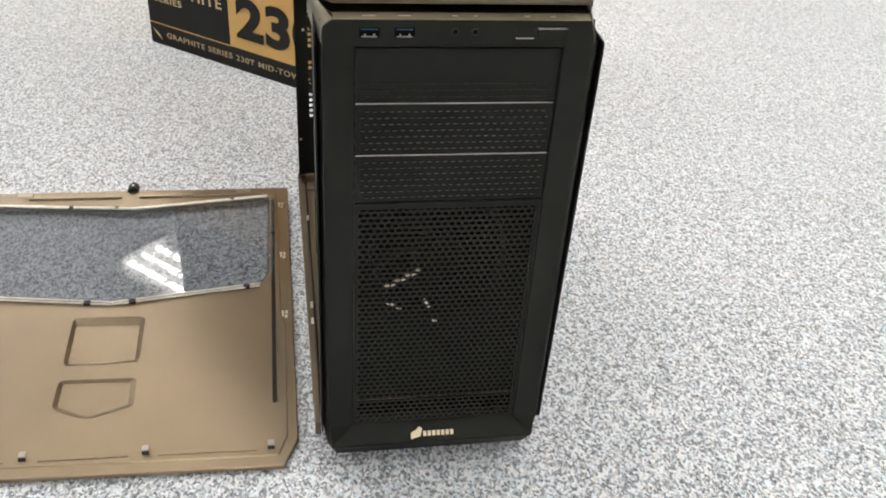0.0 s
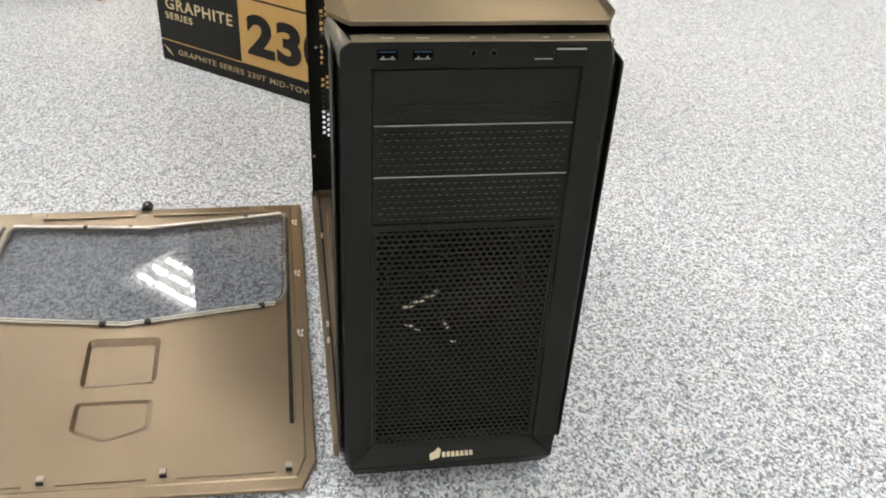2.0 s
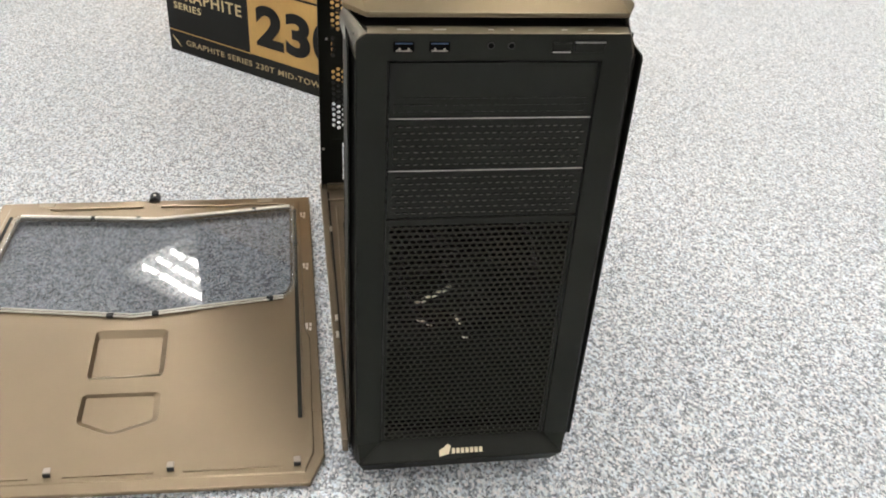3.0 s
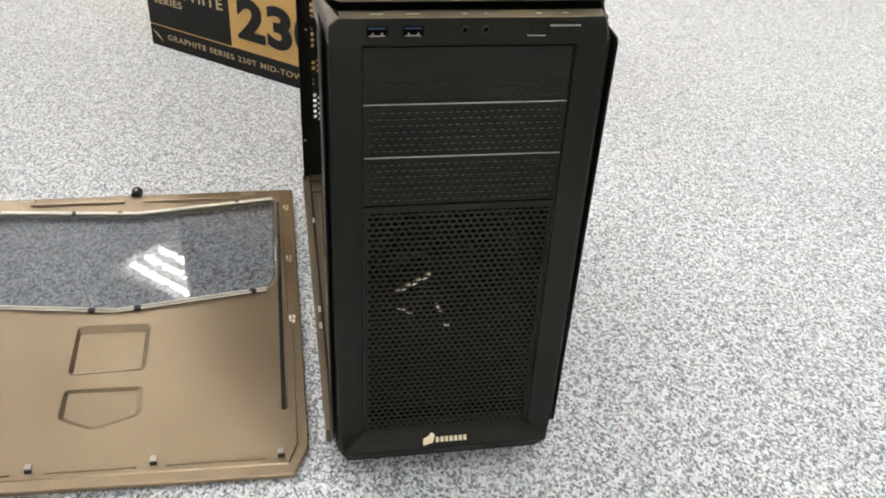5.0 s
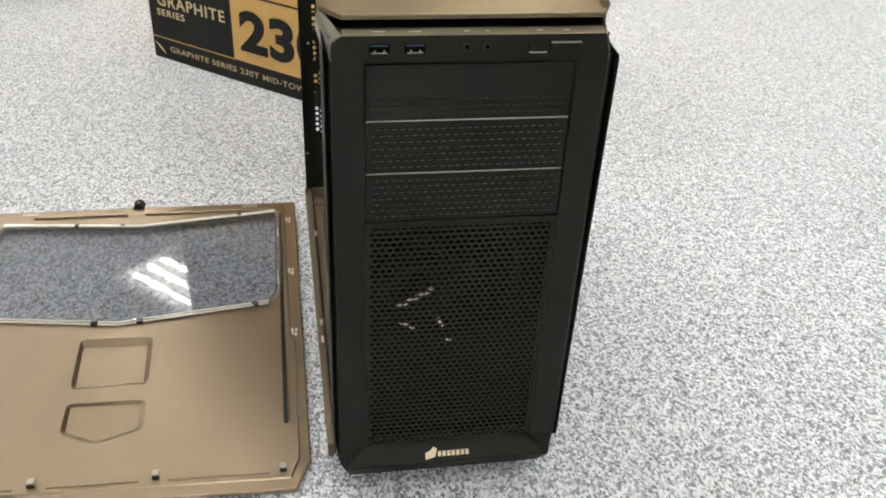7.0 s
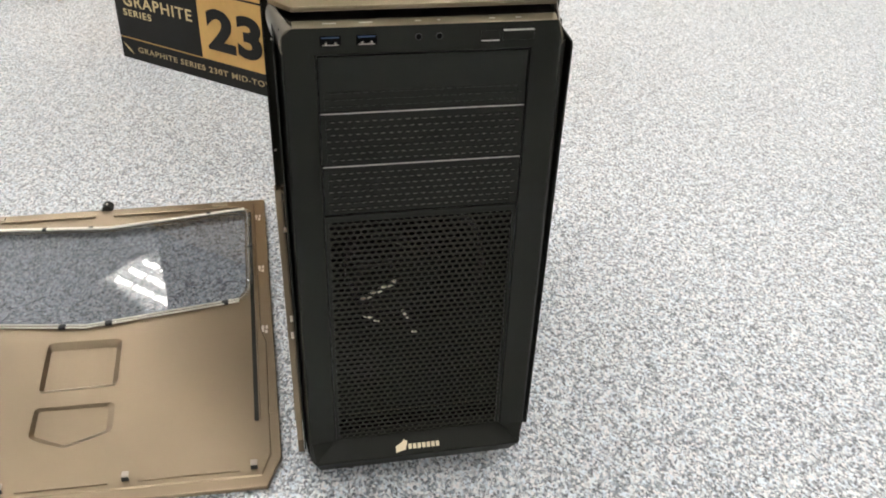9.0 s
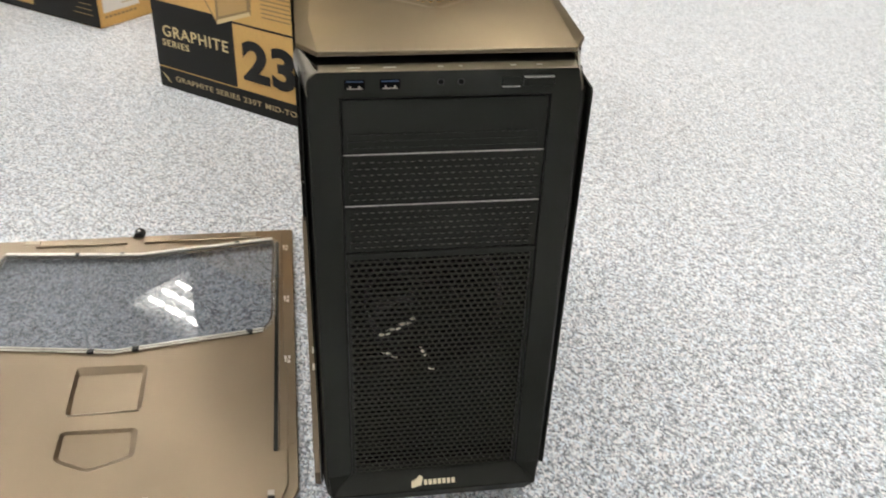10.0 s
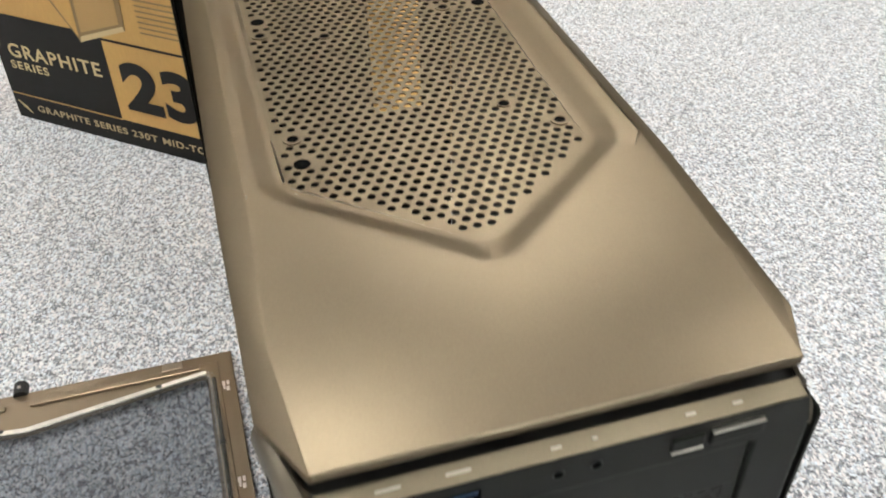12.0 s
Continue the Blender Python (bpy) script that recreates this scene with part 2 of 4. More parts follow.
def ring(c, r_in, r_out, h, axis="z", sides=20, bm=None):
    bm = bm or bmesh.new()
    rows = []
    for r, z in ((r_in, 0), (r_out, 0), (r_out, h), (r_in, h)):
        row = []
        for i in range(sides):
            a = 2 * math.pi * i / sides
            u, v = r * math.cos(a), r * math.sin(a)
            o = {"z": (u, v, z), "y": (u, z, v), "x": (z, u, v)}[axis]
            row.append(bm.verts.new(Vector(c) + Vector(o)))
        rows.append(row)
    for k in range(4):
        for i in range(sides):
            bm.faces.new((rows[k][i], rows[k][(i + 1) % sides], rows[(k + 1) % 4][(i + 1) % sides], rows[(k + 1) % 4][i]))
    return bm


def loft(loops, closed=True, cap=(False, False), bm=None):
    """Quads between loops of equal length."""
    bm = bm or bmesh.new()
    rows = [[bm.verts.new(p) for p in lp] for lp in loops]
    k = len(rows[0])
    for a, b in zip(rows, rows[1:]):
        for i in range(k if closed else k - 1):
            bm.faces.new((a[i], a[(i + 1) % k], b[(i + 1) % k], b[i]))
    if cap[0]:
        bm.faces.new(rows[0][::-1])
    if cap[1]:
        bm.faces.new(rows[-1])
    return bm


def inside(pt, poly):
    x, y = pt
    hit = False
    for (x1, y1), (x2, y2) in zip(poly, poly[1:] + poly[:1]):
        if (y1 > y) != (y2 > y) and x < (x2 - x1) * (y - y1) / (y2 - y1) + x1:
            hit = not hit
    return hit


def edge_gap(pt, poly):
    best = 9.0
    p = Vector(pt)
    for a, b in zip(poly, poly[1:] + poly[:1]):
        a, b = Vector(a), Vector(b)
        t = max(0, min(1, (p - a).dot(b - a) / (b - a).length_squared))
        best = min(best, (p - a - (b - a) * t).length)
    return best


def inset(poly, d):
    k = len(poly)
    area = sum(a[0] * b[1] - a[1] * b[0] for a, b in zip(poly, poly[1:] + poly[:1]))
    s = 1 if area > 0 else -1
    res = []
    for i in range(k):
        p0, p1, p2 = (Vector(poly[j % k]) for j in (i - 1, i, i + 1))
        d1, d2 = (p1 - p0).normalized(), (p2 - p1).normalized()
        n1, n2 = Vector((-d1.y, d1.x)) * s, Vector((-d2.y, d2.x)) * s
        m = (n1 + n2) / (1 + n1.dot(n2))
        res.append(tuple(p1 + m * d))
    return res


def perforated(poly, pitch, hole, thick, put, sides=6, keep=None, squash=1.0, bump=0.0, margin=0.0016, tall=1.0):
    """A sheet of hexagonal cells, each with a hole through it, filling poly; cells cut by the edge stay whole.
    put(u, v, w) gives the place of a point of the sheet, w running into its depth. keep(u, v): whether a cell has its hole."""
    xs, ys = [p[0] for p in poly], [p[1] for p in poly]
    rowh = pitch * math.sqrt(3) / 2 * squash
    verts, faces = [], []
    j = 0
    v = min(ys) + rowh * 0.5
    while v < max(ys):
        u = min(xs) + pitch * (0.5 if j % 2 else 0.0)
        while u < max(xs) + pitch * 0.4:
            if inside((u, v), poly):
                holed = (keep is None or keep(u, v)) and edge_gap((u, v), poly) > margin
                k = len(verts)
                corners = []
                for i in range(6):
                    a = math.radians(60 * i + 30)
                    corners.append((u + pitch / math.sqrt(3) * math.cos(a), v + pitch / math.sqrt(3) * math.sin(a) * squash))
                if not holed:
                    verts += [put(x, y, 0) for x, y in corners]
                    faces.append(tuple(range(k, k + 6)))
                else:
                    n = 12 if sides > 6 else 6
                    if bump:
                        rim = [(u + a * hole, v + b * hole) for a, b in ((1.05, 0.14), (0, 0.20), (-1.05, 0.14), (-1.05, -0.14), (0, -0.20), (1.05, -0.14))]
                        verts += [put(x, y, 0) for x, y in corners] + [put(x * 0.8 + u * 0.2, y * 0.75 + v * 0.25, -bump) for x, y in rim]
                        rim2 = [(u + (x - u) * 1.25, v + (y - v) * 1.9) for x, y in rim]
                        verts += [put(x, y, 0) for x, y in rim2]
                        for i in range(6):
                            i2 = (i + 1) % 6
                            faces.append((k + i, k + i2, k + 12 + i2, k + 12 + i))
                            faces.append((k + 12 + i, k + 12 + i2, k + 6 + i2, k + 6 + i))
                        faces.append(tuple(range(k + 6, k + 12)))
                        u += pitch
                        continue
                    rim = []
                    for i in range(n):
                        a = math.radians(360 / n * i + 30)
                        rim.append((u + hole * math.cos(a), v + hole * math.sin(a) * squash * tall))
                    outer = corners if n == 6 else [c for i in range(6) for c in (corners[i], tuple((p + q) / 2 for p, q in zip(corners[i], corners[(i + 1) % 6])))]
                    verts += [put(x, y, 0) for x, y in outer] + [put(x, y, 0) for x, y in rim] + [put(x, y, thick) for x, y in rim]
                    for i in range(n):
                        i2 = (i + 1) % n
                        faces.append((k + i, k + i2, k + n + i2, k + n + i))
                        faces.append((k + n + i, k + n + i2, k + 2 * n + i2, k + 2 * n + i))
            u += pitch
        v += rowh
        j += 1
    me = bpy.data.meshes.new("sheet")
    me.from_pydata(verts, [], faces)
    bm = bmesh.new()
    bm.from_mesh(me)
    bpy.data.meshes.remove(me)
    bmesh.ops.remove_doubles(bm, verts=bm.verts, dist=0.00005)
    return bm


def lettering(text, size, place, mat, parent, name="lettering", weight=0.0, spacing=1.0, width=None, depth=0.0003, label=""):
    """Words in the built-in font as a flat mesh; width squeezes the line to a length in metres."""
    cu = bpy.data.curves.new(name, "FONT")
    cu.body, cu.size, cu.offset, cu.space_character, cu.extrude = text, size, weight, spacing, depth
    tmp = new(name, cu)
    me = bpy.data.meshes.new_from_object(tmp.evaluated_get(bpy.context.evaluated_depsgraph_get()))
    bpy.data.objects.remove(tmp)
    bpy.data.curves.remove(cu)
    if width:
        xs = [v.co.x for v in me.vertices]
        me.transform(Matrix.Diagonal((width / (max(xs) - min(xs)), 1, 1, 1)))
    me.transform(place)
    me.materials.clear()
    me.materials.append(mat)
    ob = new(name, me)
    ob.parent = parent
    return tagged(ob, label)


# ---- room ----
ROOM = 43.0  # the building stands turned against the tower
E1, E2 = Vector((0.731, -0.682, 0)), Vector((0.682, 0.731, 0))
HIGH = 2.7


def room():
    bm = bmesh.new()
    bmesh.ops.create_grid(bm, x_segments=1, y_segments=1, size=6.5)
    fl = part("floor", bm, CARPET)
    fl.matrix_basis = pose(0, 1.5, 0, 0, 0, -ROOM)
    tagged(fl, "grey, white and blue speckled short-pile office carpet", "carpet", kind="structure")
    c = part("ceiling", block(-6.5, 6.5, -6.5, 6.5, HIGH + 0.09, HIGH + 0.15), CEIL)
    c.matrix_basis = pose(0, 1.5, 0, 0, 0, -ROOM)
    tagged(c, "white mineral tile suspended office ceiling", "ceiling", kind="structure")
    for nm, b in (("wall_north", (-6.5, 6.5, 6.5, 6.62)), ("wall_east", (6.5, 6.62, -6.5, 6.5)), ("wall_west", (-6.62, -6.5, -6.5, 6.5)), ("wall_south", (-6.5, 6.5, -6.62, -6.5))):
        w = part(nm, block(*b, 0, HIGH + 0.15), WALL)
        w.matrix_basis = pose(0, 1.5, 0, 0, 0, -ROOM)
        tagged(w, "plain light grey painted office wall", "wall", kind="structure")


def ceiling_light():
    """A recessed 1.2 by 0.6 m tray with three tubes and a cross-blade louvre."""
    t = thing("ceiling_light", (0, 0, 0), "recessed white fluorescent ceiling light with three lit tubes", "ceiling light", "ceiling lights")
    bm = block(-0.6, 0.6, -0.3, 0.3, 0.075, 0.085)
    for b in ((-0.6, 0.6, -0.3, -0.29), (-0.6, 0.6, 0.29, 0.3), (-0.6, -0.59, -0.29, 0.29), (0.59, 0.6, -0.29, 0.29)):
        block(*b, 0.0, 0.075, bm=bm)
    part("tray", bm, TRAY, t)
    for k in range(3):
        part("tube", rod((-0.575, -0.115 + 0.115 * k, 0.045), (0.575, -0.115 + 0.115 * k, 0.045), 0.017, 12), TUBE, t, "lit white tube", smooth=True)
    for k in range(5):
        x = -0.40 + 0.20 * k
        part("louvre_blade", block(x - 0.0008, x + 0.0008, -0.289, 0.289, 0.004, 0.03), TRAY, t)
    return t


room()
first = ceiling_light()
centre = Vector((-0.727, 4.103, HIGH))
# only light (0, 0) is known; the others are added to balance brightness
spots = [centre + 2.4 * i * E1 + 2.4 * j * E2 for i, j in ((-1, -1), (0, -1), (1, -1), (2, -1), (-1, 0), (0, 0), (1, 0), (2, 0), (-1, 1), (2, 1), (-1, -2), (0, -2), (2, -2), (3, -2))]
first.matrix_basis = pose(*spots[0], 0, 0, -ROOM)
for s in spots[1:]:
    copy_thing(first, pose(*s, 0, 0, -ROOM))

# ---- tower case ----
tower = thing("computer_tower", (0, 0.25, 0), "black mid-tower computer case with open side and bronze-lit satin top", "computer case")


def bezel():
    """The front moulding: flat face, angled sides, sloped chin, with an opening for bays and grille."""
    ix, iz0, iz1 = 0.0755, 0.058, 0.4225
    bm = bmesh.new()

    def quad(*ps):
        bm.faces.new([bm.verts.new(p) for p in ps])

    x, zc, z0, z1 = 0.0985, 0.4265, 0.058, 0.4425
    # face round the opening, its upper corners cut off
    def rounding(s, a, e, full=0.0032):
        k = full if s < 0 else full * 0.35
        return [tuple(Vector(a).lerp(Vector(e), t) + Vector((s * k, 0, k)) * (4 * t * (1 - t))) for t in (0.0, 0.25, 0.5, 0.75, 1.0)]

    quad(*rounding(-1, (-0.0905, 0, z1), (-x, 0, zc)), (-ix, 0, iz1), (ix, 0, iz1), *rounding(1, (0.0940, 0, z1), (x, 0, zc))[::-1])
    quad((-x, 0, z0), (-ix, 0, iz0), (-ix, 0, iz1), (-x, 0, zc))
    quad((ix, 0, iz0), (x, 0, z0), (x, 0, zc), (ix, 0, iz1))
    # reveal of the opening
    d = 0.0035
    for a, b in (((-ix, iz1), (ix, iz1)), ((ix, iz1), (ix, iz0)), ((-ix, iz0), (-ix, iz1))):
        quad((a[0], 0, a[1]), (b[0], 0, b[1]), (b[0], d, b[1]), (a[0], d, a[1]))
    # angled sides and their return
    turn = {-1: (-0.1030, 0.020), 1: (0.1048, 0.010)}
    low = {-1: -0.1030, 1: 0.1000}
    for s in (-1, 1):
        sx, sy = turn[s]
        quad((s * x, 0, z0), (s * x, 0, zc), (sx, sy, 0.4255), (low[s], sy, 0.044))
        quad((low[s], sy, 0.044), (sx, sy, 0.4255), (s * 0.1030, 0.052, 0.4465), (s * 0.1030, 0.052, 0.03))
    # chin: a facet that leans out towards the floor, side facets and underside
    cb, cy = 0.0365, -0.0065
    quad((-ix, 0.0120, iz0), (ix, 0.0120, iz0), (0.0955, cy, cb), (-0.0955, cy, cb))
    for s in (-1, 1):
        sx, sy = turn[s]
        quad((s * ix, 0, iz0), (s * ix, 0.0120, iz0), (s * 0.0955, cy, cb))
        quad((s * x, 0, z0), (s * ix, 0, iz0), (s * 0.0955, cy, cb), (s * 0.0990, 0.006, 0.0330))
        quad((s * x, 0, z0), (s * 0.0990, 0.006, 0.0330), (low[s], sy, 0.044))
        quad((s * 0.0990, 0.006, 0.0330), (s * 0.0955, cy, cb), (s * 0.0915, 0.0100, 0.0120), (s * 0.0920, 0.052, 0.005), (s * 0.1030, 0.052, 0.03), (low[s], sy, 0.044))
    quad((-0.0955, cy, cb), (0.0955, cy, cb), (0.0915, 0.0100, 0.0120), (-0.0915, 0.0100, 0.0120))
    quad((-0.0915, 0.0100, 0.0120), (0.0915, 0.0100, 0.0120), (0.0920, 0.052, 0.005), (-0.0920, 0.052, 0.005))
    bmesh.ops.remove_doubles(bm, verts=bm.verts, dist=0.0006)
    bmesh.ops.recalc_face_normals(bm, faces=bm.faces)
    sharp = [e for e in bm.edges if len(e.link_faces) == 2 and e.calc_face_angle(0) > 0.25]
    bmesh.ops.bevel(bm, geom=sharp, offset=0.0015, segments=3, affect="EDGES", profile=0.5)
    b = part("front_bezel", bm, PLASTIC, tower, "matt black moulded front")
    # the strip along the top edge, sloping back under the lid
    prof = [(0.0, 0.4428), (0.0080, 0.4456), (0.0080, 0.4420), (0.002, 0.4405)]
    part("top_strip", prism([(y, z) for y, z in prof], -0.0905, 0.0940, "x", 0.0006), STRIP, b, "satin strip, lightened as lit, with small port marks")
    # curved corners that fall from the top strip to the angled sides
    for s in (-1, 1):
        end = 0.0905 if s < 0 else 0.0940
        A, C = Vector((s * end, 0.0, 0.4430)), Vector((s * (0.1036 if s < 0 else 0.1046), 0.0430, 0.4476))
        E, D = Vector((s * 0.0990, -0.0003, 0.4258)), Vector((s * (0.1046 if s < 0 else 0.1062), 0.0400, 0.4252))
        n = 8
        loops = []
        for a in range(n + 1):
            p, q = A.lerp(C, a / n), E.lerp(D, a / n)
            row = []
            for k in range(n + 1):
                t = k / n
                w = p.lerp(q, t) + Vector((s * 0.0032, 0, 0.0032)) * (4 * t * (1 - t)) * (1.0 if s < 0 else 0.35)
                row.append(tuple(w))
            loops.append(row)
        rows = [r + [(x - s * 0.0018, y + 0.0010, z - 0.0018) for x, y, z in r[::-1]] for r in loops]
        c = part("corner_patch", loft(rows, cap=(True, True)), CORNER, b, "satin curved corner, lightened as lit", smooth=True)
        c.data.set_sharp_from_angle(angle=radians(50))
    # short back edge of the strip beside each corner
    for s in (-1, 1):
        part("strip_end", prism([(s * (0.0905 if s < 0 else 0.0940), 0.0), (s * (0.0905 if s < 0 else 0.0940), 0.0080), (s * 0.1030, 0.0420), (s * 0.1043, 0.0420)], 0.4422, 0.4440, "z"), SATIN, b)
    # recess behind the strip, under the lid
    part("gap_floor", block(-0.0995, 0.0995, 0.0082, 0.045, 0.436, 0.4402), RUBBER, b)
    # side fins
    for s in (-1, 1):
        fin = [(0.005, 0.424), (0.010, 0.432), (0.043, 0.4465), (0.054, 0.4465), (0.054, 0.030), (0.030, 0.030), (0.009, 0.043)]
        if s > 0:
            fin = [(0.0045, 0.4215), (0.0065, 0.4248), (0.0420, 0.4270), (0.0440, 0.4270), (0.0440, 0.034), (0.022, 0.034), (0.009, 0.046)]
        x0, x1 = (0.1040, 0.1058) if s > 0 else (-0.1040, -0.1028)
        bmf = prism(fin, x0, x1, "x", 0.0006)
        for v in bmf.verts:
            v.co.x += 0.0028 * max(0.0, (v.co.z - 0.03) / 0.40) if s > 0 else 0.0  # the fin leans outwards
        part("side_fin", bmf, PLASTIC, b, "thin upright black fin")
    return b


front = bezel()


def bay_cover(z0, z1, rows, trim):
    put = lambda u, v, w: (u, 0.0022 + w, v)
    c = part("bay_cover", block(-0.0752, 0.0752, 0.0062, 0.0085, z0 + 0.0002, z1 - 0.0002), FOAM, tower, "black drive bay cover")
    lo, hi = z0 + 0.0040, z0 + 0.0040 + rows * 5.1e-3
    poly = [(-0.0725, lo - 0.0012), (0.0725, lo - 0.0012), (0.0725, hi), (-0.0725, hi)]
    part("textured_face", perforated(poly, 0.00605, 0.0017, 0.0022, put, squash=0.975, bump=0.0011 if rows > 3 else 0.0005), BAYBLACK, c).data.materials.append(LITRIDGE)
    # ridge tops get a lighter plastic that paints the light they catch
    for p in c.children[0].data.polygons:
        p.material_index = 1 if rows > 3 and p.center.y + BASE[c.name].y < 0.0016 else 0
    fr = block(-0.0742, 0.0742, 0.0018, 0.0060, hi - 0.0026, z1 - 0.0006, 0.0005)
    block(-0.0742, 0.0742, 0.0021, 0.0060, z0 + 0.0010, lo - 0.0006, 0.0003, bm=fr)
    block(-0.0751, -0.0712, 0.0019, 0.0060, z0 + 0.0010, z1 - 0.0006, 0.0003, bm=fr)
    block(0.0686, 0.0751, 0.0019, 0.0060, z0 + 0.0010, z1 - 0.0006, 0.0003, bm=fr)
    part("cover_frame", fr, BAYBLACK, c)
    if trim:
        part("trim_line", block(-0.0746, 0.0746, 0.0012, 0.0018, z0 - 0.0005, z0 + 0.0005, 0.0002), TRIM, c, "thin silver trim line")
    return c


bay_cover(0.379, 0.4220, 3, True)
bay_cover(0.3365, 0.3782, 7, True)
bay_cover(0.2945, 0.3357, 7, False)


def grille():
    poly = [(-0.0735, 0.0585), (0.0735, 0.0585), (0.0735, 0.2900), (-0.0735, 0.2900)]
    put = lambda u, v, w: (u, 0.0018 + w, v)
    g = part("mesh_grille", perforated(poly, 0.0057, 0.00265, 0.0009, put, tall=0.72), MESHBLACK, tower, "black hexagonal mesh grille")
    fr = block(-0.0754, 0.0754, 0.0014, 0.0036, 0.2885, 0.2942, 0.0004)
    block(-0.0754, -0.0722, 0.0014, 0.0036, 0.0582, 0.2885, 0.0003, bm=fr)
    block(0.0722, 0.0754, 0.0014, 0.0036, 0.0582, 0.2885, 0.0003, bm=fr)
    part("grille_frame", fr, BAYBLACK, g)
    return g


grille()


def fan(cx, cz, turn):
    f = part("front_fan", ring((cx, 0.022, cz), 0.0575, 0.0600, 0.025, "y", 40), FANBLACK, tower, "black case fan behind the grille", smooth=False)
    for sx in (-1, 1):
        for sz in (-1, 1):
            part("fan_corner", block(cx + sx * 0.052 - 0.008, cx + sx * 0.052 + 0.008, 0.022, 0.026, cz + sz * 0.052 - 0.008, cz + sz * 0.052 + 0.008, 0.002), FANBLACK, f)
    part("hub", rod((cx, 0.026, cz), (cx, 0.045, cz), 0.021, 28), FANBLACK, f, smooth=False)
    for k in range(7):
        a0 = math.radians(turn + k * 360 / 7)
        loops = []
        for r in (0.0205, 0.032, 0.044, 0.0555):
            sw = a0 + 0.35 * (r - 0.02) / 0.035
            wid = 0.30 - 0.05 * (r - 0.02) / 0.035
            lp = []
            for sgn, y in ((-1, 0.028), (1, 0.042)):
                ang = sw + sgn * wid
                lp.append((cx + r * math.cos(ang), y, cz + r * math.sin(ang)))
            lp += [(p[0], p[1] + 0.0015, p[2]) for p in lp[::-1]]
            loops.append(lp)
        part("blade", loft(loops, cap=(True, True)), FANBLACK, f)
    return f


upper = fan(0.0, 0.222, 12)
# wires in a pale colour that paints their glints through the grille
for p, q, r in (((-0.0490, 0.0054, 0.2100), (-0.0205, 0.0054, 0.2262), 0.0019), ((-0.0470, 0.0054, 0.1940), (-0.0350, 0.0054, 0.1870), 0.0012), ((-0.0150, 0.0054, 0.1955), (-0.0105, 0.0054, 0.1875), 0.0012), ((-0.0065, 0.0054, 0.1735), (-0.0035, 0.0054, 0.1710), 0.0012)):
    part("wire", rod(p, q, r, 12), GLINT, upper, "wire coloured pale for its glint", smooth=True)
# two added near-black sheets keep stray light out behind the grille
part("bezel_floor", block(-0.0980, 0.0980, 0.0140, 0.0530, 0.0300, 0.0340), FANBLACK, tower, "added black sheet that hides the carpet behind the grille")
part("drive_plate", block(-0.1020, 0.1020, 0.0530, 0.0545, 0.034, 0.436), FANBLACK, tower, "added black sheet that blocks light behind the fan")


def front_ports():
    for i, x in enumerate((-0.0655, -0.0408)):
        u = part("usb_port", block(x - 0.0072, x + 0.0072, -0.0003, 0.012, 0.4300, 0.4370, 0.0004), VOID, tower, "usb port with silver lip")
        part("port_lip", block(x - 0.0056, x + 0.0056, -0.0010, 0.0004, 0.4302, 0.4310, 0.0003), ZINC, u, "silver metal lip")
        part("tongue", block(x - 0.0060, x + 0.0060, -0.0005, 0.008, 0.4352, 0.4363, 0.0002), BLUE, u, "dark blue plastic tongue")
        for dx in (-0.0030, 0.0034):
            part("contact", block(x + dx - 0.0007, x + dx + 0.0007, -0.0006, 0.003, 0.4308, 0.4326, 0.0003), ZINC, u, "silver spring contact")
    for x in (-0.0050, 0.0095):
        j = part("audio_jack", ring((x, -0.0005, 0.4342), 0.0018, 0.0025, 0.003, "y", 20), RUBBER, tower, "small round audio socket")
        part("socket_hole", rod((x, -0.0006, 0.4342), (x, 0.006, 0.4342), 0.0019, 16), VOID, j)
    r = part("reset_button", block(0.0390, 0.0525, -0.0010, 0.004, 0.4300, 0.4368, 0.0006), PLASTIC, tower, "black push button with silver edge")
    part("button_edge", block(0.0392, 0.0522, -0.0015, 0.001, 0.4295, 0.4303, 0.0003), TRIM, r, "silver edge")
    p = part("power_button", block(0.0545, 0.0770, -0.0016, 0.004, 0.4296, 0.4372, 0.0008), PLASTIC, tower, "wide black power button with silver edge")
    part("button_edge", block(0.0548, 0.0767, -0.0020, 0.001, 0.4366, 0.4375, 0.0003), TRIM, p, "silver edge")
    # small port marks on the top strip
    for x, w in ((-0.0655, 0.009), (-0.0408, 0.009), (-0.005, 0.004), (0.0095, 0.0022), (0.047, 0.004), (0.066, 0.004)):
        part("port_mark", block(x - w / 2, x + w / 2, 0.0032, 0.0043, 0.44405, 0.44462, 0.0001), MARKGREY, front, "small white printed mark")
    # maker's mark as plain shapes: a slanted emblem and a bar
    def chin(u, v, w):
        v = 0.0433 + (v - 0.0415) * 0.82
        k = (0.058 - v) / 0.0215
        return (u, 0.0120 - 0.0185 * k - 0.0003 - w, v)
    em = [(-0.0215, 0.0368), (-0.0125, 0.0388), (-0.0105, 0.0452), (-0.0135, 0.0472), (-0.0165, 0.0444), (-0.0215, 0.0420)]
    bm = loft([[chin(u, v, 0) for u, v in em], [chin(u, v, 0.0004) for u, v in em]], cap=(True, True))
    part("emblem", bm, BRONZEMARK, front, "pale gold slanted emblem")
    for k in range(7):
        u0 = -0.0098 + k * 0.0043
        q = [(u0, 0.0388), (u0 + 0.0031, 0.0389), (u0 + 0.0031, 0.0430), (u0, 0.0429)]
        bm = loft([[chin(u, v, 0) for u, v in q], [chin(u, v, 0.0004) for u, v in q]], cap=(True, True))
        part("mark_bar", bm, BRONZEMARK, front, "pale gold bar")


front_ports()


